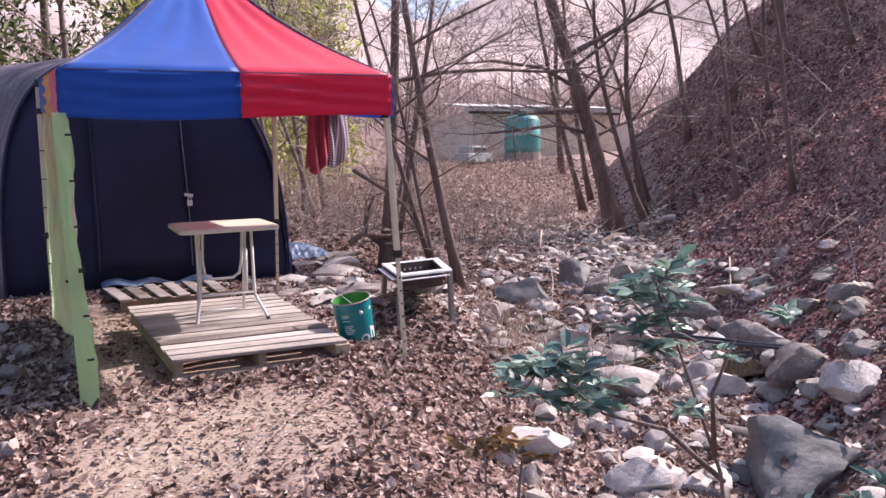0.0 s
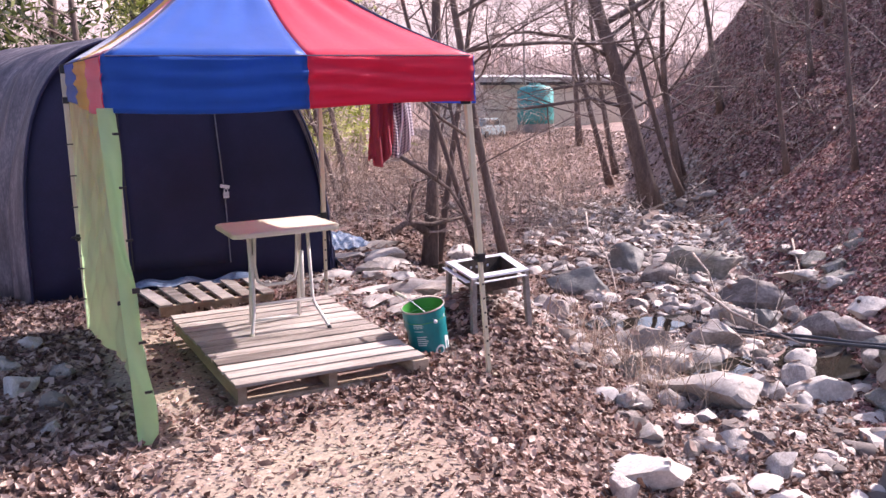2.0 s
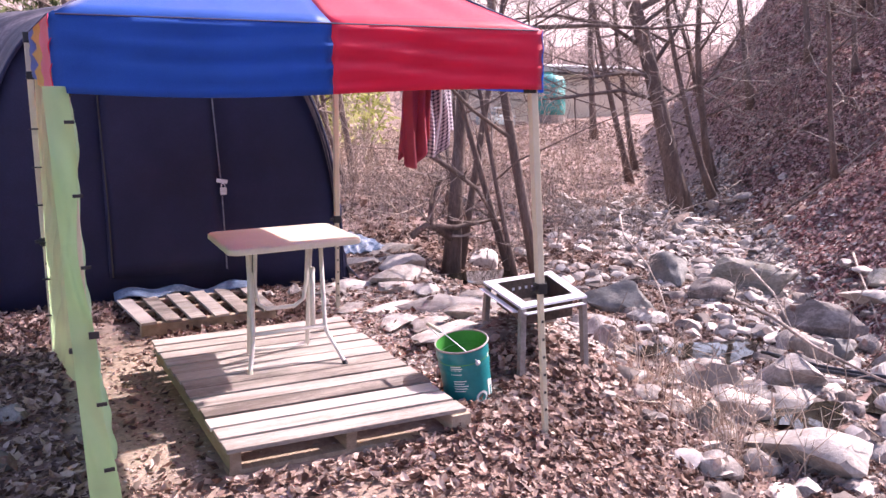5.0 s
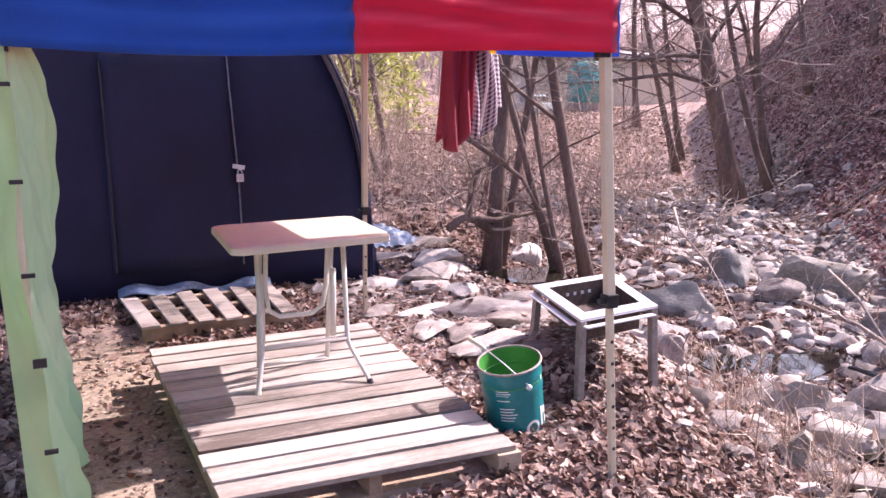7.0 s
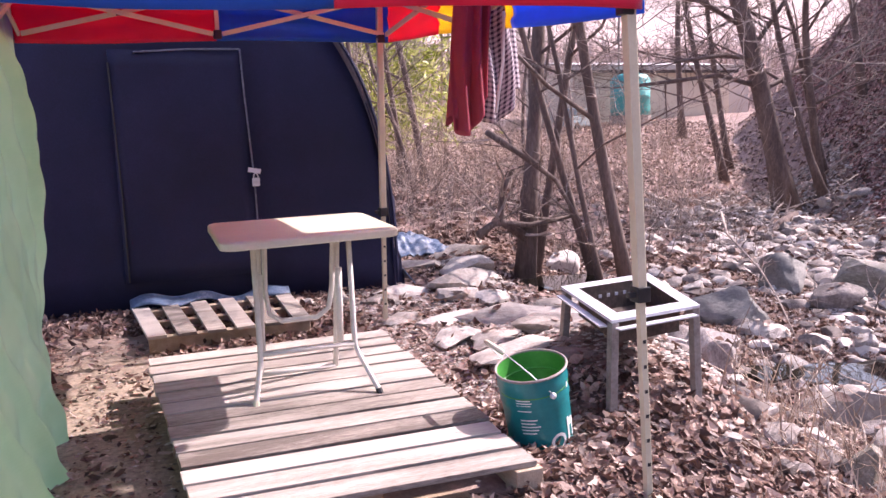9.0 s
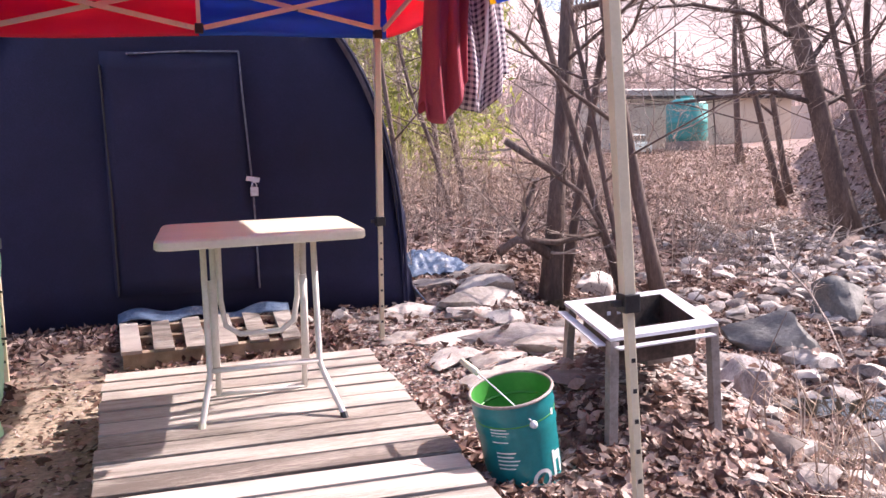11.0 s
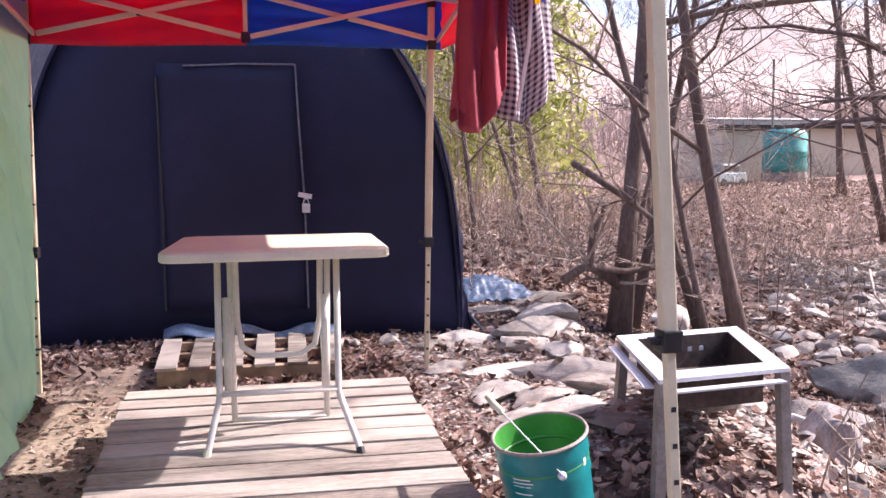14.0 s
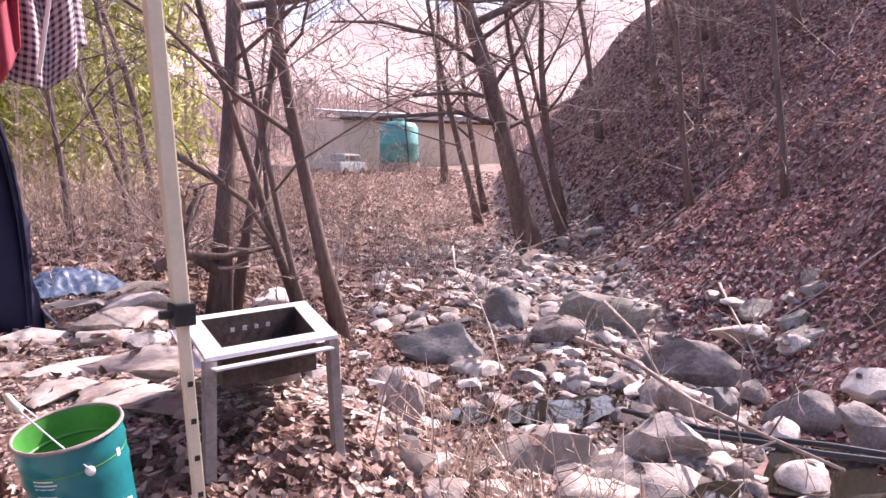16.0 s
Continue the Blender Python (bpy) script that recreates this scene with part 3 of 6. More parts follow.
# ---- the shade-cloth tent ----
def tent():
    ty = 11.25
    top = thing("tunnel_tent", (3.85, ty, gz(3.85, ty)), "dark tunnel shelter covered in black shade cloth with a padlocked door", "tent")
    inv = top.matrix_basis.inverted()

    def arch(a):
        """The arch of the front, from its left foot (0) to its right foot (1)."""
        th = math.pi * (1 - a)
        cx, w, h = 3.785, 1.285, 2.20
        c, s = math.cos(th), math.sin(th)
        k = 0.78 if c > 0 else 0.60
        x = cx + w * math.copysign(abs(c) ** k, c)
        z = 0.08 + h * abs(s) ** k
        return x, z

    N = 44
    front = Build()
    for i in range(N + 1):
        x, z = arch(i / N)
        for j in range(7):
            q = j / 6
            zz = 0.06 + (z - 0.06) * q
            front.v.append(tuple(inv @ Vector((x, ty + 0.02 * math.sin(3 * x + 5 * q) + 0.008 * math.sin(11 * x) , zz))))
    for i in range(N):
        for j in range(6):
            a = i * 7 + j
            front.f.append((a, a + 7, a + 8, a + 1))
    # Unseen back wall, added to stop daylight showing through the tunnel.
    back = Build()
    back.v, back.f = [(q[0] - 1.93, q[1] + 4.5, q[2]) for q in front.v], list(front.f)
    part("unseen_back_cloth", back, SHADE_CLOTH, top, smooth=True, thick=0.01)
    part("front_cloth", front, SHADE_CLOTH, top, "black shade-cloth front", smooth=True, thick=0.01)

    def shell(s, t):
        x, z = arch(s)
        d = 4.6 * t
        ripple = 0.030 * math.sin(t * 64 + 2.5 * math.sin(s * 5)) + 0.016 * math.sin(t * 151 + 3 * math.sin(s * 7)) + 0.02 * math.sin(s * 23 + 9 * t)
        ripple *= min(1, t * 16)
        nxo = (x - 3.86) / 1.3
        return inv @ Vector((x + nxo * ripple - 0.42 * d, ty - 0.03 + d, z + 0.02 + ripple * 0.6 + 0.05 * math.sin(t * 3)))
    part("cover", Build().sheet(shell, 90, 200), SHADE_ROOF, top, "faded grey-black cover with long folds", smooth=True, thick=0.008)
    edge = Build().tube([inv @ Vector((arch(i / N)[0] + 0.01, ty - 0.045, arch(i / N)[1] + 0.015)) for i in range(N + 1)], 0.013, 5)
    part("rolled_hem", edge, SHADE_CLOTH, top)
    door = part("door", Build().sheet(lambda s, t: inv @ Vector((3.27 + 0.80 * s + 0.03 * s * (1 - t), ty - 0.045 + 0.006 * math.sin(9 * s + 7 * t), 0.33 + 1.45 * t)), 12, 14), SHADE_CLOTH, top, "black cloth door with grey taped edges", smooth=True, thick=0.02)
    tape = Build()
    tape.tube([inv @ Vector(q) for q in ((4.115, ty - 0.06, 0.33), (4.105, ty - 0.06, 0.95), (4.07, ty - 0.06, 1.55), (4.06, ty - 0.06, 1.79))], 0.006, 5)
    part("edge_tape", tape, PIPING, door)
    part("top_tape", Build().tube([inv @ Vector((4.06, ty - 0.06, 1.79)), inv @ Vector((3.75, ty - 0.06, 1.785)), inv @ Vector((3.42, ty - 0.06, 1.765))], 0.006, 5), PIPING, door)
    part("hinge_seam", Build().tube([inv @ Vector((3.27, ty - 0.058, 1.70)), inv @ Vector((3.29, ty - 0.058, 0.9)), inv @ Vector((3.29, ty - 0.058, 0.34))], 0.006, 5), BLACK, door)
    lock = Build().box(-0.024, -0.012, -0.035, 0.024, 0.012, 0.02)
    m = inv @ pose(4.11, ty - 0.085, 0.945)
    lock.v = [tuple(m @ Vector(q)) for q in lock.v]
    part("padlock", lock, STEEL, door, "small silver padlock", bevel=0.004)
    part("shackle", Build().tube([m @ Vector((0.015 * math.cos(a), 0, 0.022 + 0.028 * math.sin(a))) for a in [math.pi * i / 8 for i in range(9)]], 0.004, 6), STEEL, door)
    part("hasp", Build().beam(m @ Vector((-0.045, 0.01, 0.075)), m @ Vector((0.035, 0.008, 0.06)), 0.012, 0.03), STEEL, door)

    def skirt(s, t):
        x = 3.28 + 1.0 * s
        return inv @ Vector((x, ty - 0.10 - 0.10 * t * (0.6 + 0.4 * math.sin(9 * s)), 0.235 + 0.02 * math.sin(7 * s) + 0.02 * math.sin(17 * s) - 0.05 * t))
    part("tarp_skirt", Build().sheet(skirt, 30, 5), TARP, top, "strip of blue tarpaulin at the door sill", smooth=True, thick=0.006)

    def skirt2(s, t):
        y = ty - 0.05 + 1.0 * s
        return inv @ Vector((5.14 - 0.1 * s + 0.08 * t + 0.01 * math.sin(20 * s), y, gz(5.2, y) + 0.02 + 0.10 * (1 - t) + 0.02 * math.sin(13 * s)))
    part("ground_flap", Build().sheet(skirt2, 16, 5), TARP, top, "blue tarpaulin edge at the ground", smooth=True, thick=0.006)
    # ragged right edge of netting
    def net(s, q):
        z = 0.09 + 1.35 * s
        x = 3.785 + 1.285 * (1 - ((z - 0.08) / 2.2) ** 2.56) ** (1 / 2.56)
        return inv @ Vector((x - 0.02 + (0.085 + 0.02 * math.sin(17 * s) + 0.01 * math.sin(41 * s)) * q * (1 - 0.7 * s), ty - 0.06 + 0.08 * q, z))
    rag = Build().sheet(net, 40, 5)
    part("loose_net", rag, SHADE_CLOTH, top, "loose black net at the corner", smooth=True, thick=0.006)


tent()


# ---- pallets ----
def big_pallet():
    top = thing("wooden_pallet", (3.355, 8.08, gz(3.9, 8.3)), "weathered wooden pallet deck of close boards lying on leaf litter", "pallet")
    inv = top.matrix_basis.inverted()
    W, D = 1.12, 1.70
    n = 13
    pitch = D / n

    def dz(y):
        return 0.137 + 0.058 * (y - 8.08)

    def askew(p):
        """The deck has racked a little out of square."""
        x, y, z = p
        s, q = (x - 3.355) / W, (y - 8.08) / D
        return inv @ Vector((x + (1 - s) * (0.025 - 0.055 * q) - 0.025 * q * s, y + (1 - q) * (0.05 - 0.05 * s) - 0.09 * q, z))
    for k in range(n):
        y0 = 8.08 + k * pitch
        gap = random.uniform(0.014, 0.026)
        w0, w1 = random.uniform(-0.012, 0.008), random.uniform(-0.008, 0.012)
        bl = Build()
        za, zb = dz(y0), dz(y0 + pitch - gap)
        m = [(3.355 + w0, y0, za), (3.355 + W + w1, y0 + random.uniform(-0.004, 0.004), za), (3.355 + W + w1, y0 + pitch - gap, zb), (3.355 + w0, y0 + pitch - gap, zb)]
        th = 0.02
        lift = random.uniform(-0.0025, 0.0025)
        bl.v = [tuple(askew((x, y, z + lift))) for x, y, z in m] + [tuple(askew((x, y, z - th + lift))) for x, y, z in m]
        bl.f = [(0, 1, 2, 3), (7, 6, 5, 4), (0, 4, 5, 1), (1, 5, 6, 2), (2, 6, 7, 3), (3, 7, 4, 0)]
        part("deck_board", bl, PALE_WOOD, top, bevel=0.0025)
    for x in (3.375, 3.89, 4.40):
        bl = Build()
        a, b = Vector((x + 0.025, 8.11, dz(8.11) - 0.02 - 0.046)), Vector((x + 0.025, 9.76, dz(9.76) - 0.02 - 0.046))
        bl.beam(askew(a), askew(b), 0.05, 0.09)
        part("stringer", bl, RAW_WOOD, top, bevel=0.003)
    for y in (8.16, 8.9, 9.7):
        bl = Build().box(3.37, y - 0.045, dz(y) - 0.132, 4.46, y + 0.045, dz(y) - 0.112)
        bl.v = [tuple(askew(q)) for q in bl.v]
        part("base_board", bl, RAW_WOOD, top, bevel=0.0025)
    blk = Build().box(4.39, 8.06, gz(4.4, 8.1) - 0.02, 4.49, 8.15, dz(8.08) - 0.022)
    blk.v = [tuple(askew(q)) for q in blk.v]
    part("corner_block", blk, RAW_WOOD, top, bevel=0.004)


def small_pallet():
    top = thing("slatted_pallet", (3.34, 10.25, gz(3.8, 10.6)), "small slatted timber pallet used as a doorstep, half in sun", "pallet")
    inv = top.matrix_basis.inverted()
    xs = [3.345, 3.50, 3.655, 3.81, 3.97, 4.135]
    for k, x in enumerate(xs):
        sk = 0.02 * (k - 3)
        bl = Build()
        z0 = 0.195
        pts = [(x, 10.27 + random.uniform(-0.015, 0.015)), (x + 0.10, 10.27 + random.uniform(-0.015, 0.015)), (x + 0.10 + sk, 11.12), (x + sk, 11.12)]
        bl.v = [tuple(inv @ Vector((px, py, z0))) for px, py in pts] + [tuple(inv @ Vector((px, py, z0 - 0.018))) for px, py in pts]
        bl.f = [(0, 1, 2, 3), (7, 6, 5, 4), (0, 4, 5, 1), (1, 5, 6, 2), (2, 6, 7, 3), (3, 7, 4, 0)]
        part("slat", bl, PALE_WOOD, top, bevel=0.002)
    for y in (10.33, 10.72, 11.06):
        bl = Build().box(3.35, y - 0.03, 0.095, 4.23, y + 0.03, 0.176)
        bl.v = [tuple(inv @ Vector(q)) for q in bl.v]
        part("bearer", bl, RAW_WOOD, top, bevel=0.003)


big_pallet()
small_pallet()


# ---- the folding table ----
def table():
    top = thing("folding_table", (3.93, 9.05, 0.18), "white plastic folding table with tubular steel legs on the pallet", "table")
    inv = top.matrix_basis.inverted()
    cs = [(3.575, 8.75), (4.278, 8.80), (4.285, 9.37), (3.59, 9.33)]
    z = 0.868

    def ring(sc, zz, rc=0.05, n=6):
        cx, cy = sum(c[0] for c in cs) / 4, sum(c[1] for c in cs) / 4
        out = []
        for i, (x, y) in enumerate(cs):
            sx, sy = (1 if x > cx else -1), (1 if y > cy else -1)
            a0 = {(-1, -1): 180, (1, -1): 270, (1, 1): 0, (-1, 1): 90}[(sx, sy)]
            for k in range(n + 1):
                a = radians(a0 + 90 * k / n)
                out.append((x - sx * rc + rc * math.cos(a) - sx * sc, y - sy * rc + rc * math.sin(a) - sy * sc, zz))
        return out
    rings = [ring(0.030, z - 0.032), ring(0.004, z - 0.034), ring(0.0, z - 0.028), ring(0.001, z - 0.008), ring(0.008, z - 0.001), ring(0.016, z)]
    bl = Build()
    n = len(rings[0])
    for r in rings:
        bl.v += [tuple(inv @ Vector((q[0], q[1], q[2] + 0.03 * (q[1] - 9.05)))) for q in r]
    for k in range(len(rings) - 1):
        for j in range(n):
            c = (j + 1) % n
            bl.f.append((k * n + j, k * n + c, (k + 1) * n + c, (k + 1) * n + j))
    bl.f.append(tuple((len(rings) - 1) * n + j for j in range(n)))
    bl.f.append(tuple(reversed(range(n))))
    part("tabletop", bl, WHITE_PLASTIC, top, "white moulded plastic top", smooth=False)

    def q(*pts):
        return [inv @ Vector(p) for p in pts]
    r = 0.0115
    # leg frame that flares at its feet
    for x, fx, fy in ((3.73, 3.695, 8.93), (4.12, 4.175, 8.87)):
        part("leg", Build().tube(q((x, 9.02, z - 0.035), (x, 8.985, 0.36), (x + (fx - x) * 0.25, 8.965, 0.32), (fx, fy, 0.205), (fx + (fx - x) * 0.1, fy - 0.01, 0.185)), r, 8), WHITE_TUBE, top, smooth=True)
        part("foot_cap", Build().tube(q((fx + (fx - x) * 0.05, fy - 0.004, 0.200), (fx + (fx - x) * 0.14, fy - 0.014, 0.178)), r * 1.25, 8), BLACK if fx > 4 else WHITE_PLASTIC, top)
    part("cross_bar", Build().tube(q((3.725, 8.985, 0.37), (4.125, 8.985, 0.37)), r * 0.9, 8), WHITE_TUBE, top, smooth=True)
    # rear leg frame
    for x in (3.765, 4.095):
        part("leg", Build().tube(q((x, 9.10, z - 0.035), (x, 9.16, 0.55), (x, 9.23, 0.195)), r, 8), WHITE_TUBE, top, smooth=True)
        part("sleeve", Build().tube(q((x - 0.012, 9.06, 0.68), (x - 0.012, 9.08, 0.36)), r * 1.25, 8), WHITE_TUBE, top, smooth=True)
    part("rear_bar", Build().tube(q((3.765, 9.225, 0.215), (4.095, 9.225, 0.215)), r * 0.9, 8), WHITE_TUBE, top, smooth=True)
    # hanging U brace
    u = [(3.785, 9.07, z - 0.04), (3.785, 9.12, 0.60), (3.80, 9.125, 0.50), (3.85, 9.13, 0.465), (4.00, 9.13, 0.465), (4.05, 9.125, 0.50), (4.068, 9.12, 0.60), (4.068, 9.07, z - 0.04)]
    part("folding_brace", Build().tube(q(*u), r * 0.95, 8), WHITE_TUBE, top, smooth=True)
    rail = Build().beam(inv @ Vector((3.66, 9.06, z - 0.045)), inv @ Vector((4.2, 9.06, z - 0.045)), 0.03, 0.016)
    part("under_rail", rail, WHITE_TUBE, top)


table()


# ---- the paint pail ----
def pail():
    top = thing("paint_pail", (4.705, 8.455, gz(4.7, 8.45) - 0.016), "dented teal tin pail, green inside, with a wire handle", "bucket", tilt=5.0, lean=-11.0, turn=0)
    H, R1, R2 = 0.322, 0.123, 0.134
    prof = [(0.0, 0.004), (R1 - 0.006, 0.004), (R1, 0.0), (R1 + 0.002, 0.008), (R1, 0.014)]
    for k in range(1, 21):
        q = k / 20
        rr = R1 + (R2 - R1) * q
        rib = 0.004 * math.exp(-((q - 0.66) / 0.02) ** 2) + 0.004 * math.exp(-((q - 0.86) / 0.02) ** 2)
        prof.append((rr + rib, 0.014 + (H - 0.02) * q))
    body = Build().lathe(prof, 40)
    part("body", body, TEAL, top, "teal painted tin body with raised ribs", smooth=True)
    part("lining", Build().lathe([(R2 - 0.003, H - 0.004), (R2 - 0.009, H - 0.05), (R1 - 0.004, 0.02), (0.0, 0.012)], 40), PAIL_GREEN, top, "bright green lacquered inside", smooth=True)
    part("inner_bead", Build().lathe([(R2 - 0.0075 + 0.006 * math.cos(a), H - 0.075 + 0.006 * math.sin(a)) for a in [2 * math.pi * i / 8 for i in range(9)]], 40), PAIL_GREEN, top, smooth=True)
    part("rim", Build().lathe([(R2 + 0.001 + 0.0055 * math.cos(a), H - 0.003 + 0.0055 * math.sin(a)) for a in [2 * math.pi * i / 8 for i in range(9)]], 40), RUST, top, "worn rolled rim", smooth=True)
    ang = radians(-88)
    for s, a in ((1, ang), (-1, ang + math.pi)):
        c, sn = math.cos(a), math.sin(a)
        m = Matrix.Translation((c * (R2 + 0.004), sn * (R2 + 0.004), H - 0.075)) @ Matrix.Rotation(a, 4, "Z") @ Matrix.Rotation(radians(90), 4, "Y")
        part("ear", Build().lathe([(0.0, 0.012), (0.006, 0.012), (0.011, 0.007), (0.0125, 0.0), (0.0125, -0.004)], 16, m), STEEL, top, "round steel handle ear", smooth=True)
    wire = []
    e0 = Vector((math.cos(ang) * (R2 + 0.012), math.sin(ang) * (R2 + 0.012), H - 0.07))
    e1 = Vector((-math.cos(ang) * (R2 + 0.012), -math.sin(ang) * (R2 + 0.012), H - 0.07))
    mid = (e0 + e1) / 2
    fall = Vector((-0.48, 0.50, 0.74)).normalized()
    for i in range(17):
        a = math.pi * i / 16
        wire.append(mid + (e0 - mid) * math.copysign(abs(math.cos(a)) ** 0.5, math.cos(a)) + fall * 0.20 * math.sin(a))
    handle = part("handle", Build().tube(wire, 0.0022, 6), STEEL, top, "thin wire handle", smooth=True)
    part("grip", Build().tube([wire[7], wire[8], wire[9]], 0.010, 8), WHITE_PLASTIC, handle, "white plastic grip", smooth=True)

    def wrap(a0, a1, z0, z1, name, lab=""):
        def fn(s, t):
            a = radians(a0 + (a1 - a0) * s)
            z = z0 + (z1 - z0) * t
            r = R1 + (R2 - R1) * (z / H) + 0.0012
            return (r * math.cos(a), r * math.sin(a), z)
        part(name, Build().sheet(fn, 6, 1), WHITE_INK, top, lab, smooth=True)
    for k in range(5):
        wrap(-150, -126 + (k % 2) * 3, 0.195 + 0.011 * k, 0.199 + 0.011 * k, "printed_line")
    for k in range(5):
        wrap(-147, -122 + (k % 3) * 4, 0.10 + 0.014 * k, 0.105 + 0.014 * k, "printed_line")

    # large white printed shapes near the base
    def ring_mark(a0, z0, ra, rz, w):
        bl = Build()
        N = 24
        for i in range(N):
            th = 2 * math.pi * i / N
            for q in (1 - w, 1):
                a = radians(a0) + ra * q * math.cos(th) / R1
                z = z0 + rz * q * math.sin(th)
                r = R1 + (R2 - R1) * (z / H) + 0.0014
                bl.v.append((r * math.cos(a), r * math.sin(a), z))
        for i in range(N):
            c = (i + 1) % N
            bl.f.append((2 * i, 2 * i + 1, 2 * c + 1, 2 * c))
        part("printed_mark", bl, WHITE_INK, top, "bold white printed mark")
    ring_mark(-84, 0.046, 0.034, 0.036, 0.36)
    for a0, a1, za, zb in ((-62, -56, 0.03, 0.125), (-56, -46, 0.085, 0.115), (-46, -40, 0.03, 0.11)):
        wrap(a0, a1, za, zb, "printed_mark")
    wrap(-140, -130, 0.03, 0.06, "printed_mark")
    wrap(-52, -46, 0.24, 0.262, "printed_mark")


pail()


# ---- the fire pit ----
def fire_pit():
    top = thing("fire_pit", (5.40, 8.84, gz(5.4, 8.84)), "square sheet-steel fire pit stand with a sooty box and four legs", "fire pit")
    inv = top.matrix_basis.inverted()
    c = [Vector((5.03, 8.46, 0.47)), Vector((5.50, 8.50, 0.475)), Vector((5.74, 9.18, 0.485)), Vector((5.19, 9.12, 0.48))]
    mid = sum(c, Vector()) / 4

    for i in range(4):
        a, b = c[i], c[(i + 1) % 4]
        pts = [a, b, b.lerp(mid, 0.27), a.lerp(mid, 0.27)]
        bl = Build()
        bl.v = [tuple(inv @ p) for p in pts] + [tuple(inv @ (p - Vector((0, 0, 0.014)))) for p in pts]
        bl.f = [(0, 1, 2, 3), (7, 6, 5, 4), (0, 4, 5, 1), (2, 6, 7, 3), (1, 5, 6, 2), (3, 7, 4, 0)]
        part("rim_plate", bl, STEEL, top, "bright galvanised rim plate", bevel=0.002)
    for i in range(4):
        a, b = c[i].lerp(mid, 0.27), c[(i + 1) % 4].lerp(mid, 0.27)
        bl = Build()
        pts = [a, b, b + Vector((0, 0, -0.13)), a + Vector((0, 0, -0.13))]
        inn = [p.lerp(mid, 0.015) for p in pts]
        bl.v = [tuple(inv @ p) for p in pts + inn]
        bl.f = [(0, 1, 2, 3), (7, 6, 5, 4), (0, 4, 5, 1), (2, 6, 7, 3), (1, 5, 6, 2), (3, 7, 4, 0)]
        side = part("box_side", bl, SOOT, top, "sooty brown steel side")
        if i == 2:
            for k in range(4):
                pt = a.lerp(b, 0.3 + 0.13 * k) + Vector((0, 0, -0.055))
                pt = pt.lerp(mid, 0.03)
                part("air_hole", Build().box(-0.008, -0.002, -0.008, 0.008, 0.002, 0.008, inv @ Matrix.Translation(pt)), STEEL, side)
    bl = Build()
    pts = [k.lerp(mid, 0.28) + Vector((0, 0, -0.125)) for k in c]
    bl.v = [tuple(inv @ p) for p in pts] + [tuple(inv @ (p - Vector((0, 0, 0.006)))) for p in pts]
    bl.f = [(0, 1, 2, 3), (7, 6, 5, 4), (0, 4, 5, 1), (2, 6, 7, 3), (1, 5, 6, 2), (3, 7, 4, 0)]
    part("box_floor", bl, SOOT, top)
    for i, (dx, dy) in enumerate(((0.05, 0.05), (-0.03, 0.06), (-0.06, -0.06), (0.06, -0.05))):
        p0 = c[i] + Vector((dx * 0.4, dy * 0.4, -0.016))
        out = (c[i] - mid) * 0.10
        p1 = Vector((p0.x + out.x * 0.6, p0.y + out.y * 0.6, gz(p0.x, p0.y) - 0.01))
        part("leg", Build().beam(inv @ p0, inv @ p1, 0.035, 0.035, (0, 1, 0)), RUST, top, "grey steel leg", bevel=0.003)
    for i in (0, 3):
        a, b = c[i], c[(i + 1) % 4]
        out = ((a + b) / 2 - mid).normalized() * 0.02
        part("flange", Build().beam(inv @ (a.lerp(b, 0.05) + out + Vector((0, 0, -0.035))), inv @ (a.lerp(b, 0.93) + out + Vector((0, 0, -0.035))), 0.035, 0.006), STEEL, top, "lower bright flange")
    brick = Build().box(-0.07, -0.05, -0.05, 0.07, 0.05, 0.05, inv @ pose(5.44, 8.84, 0.31, 0, 0, 10))
    part("ash_drawer", brick, RUST, top, bevel=0.004)


fire_pit()


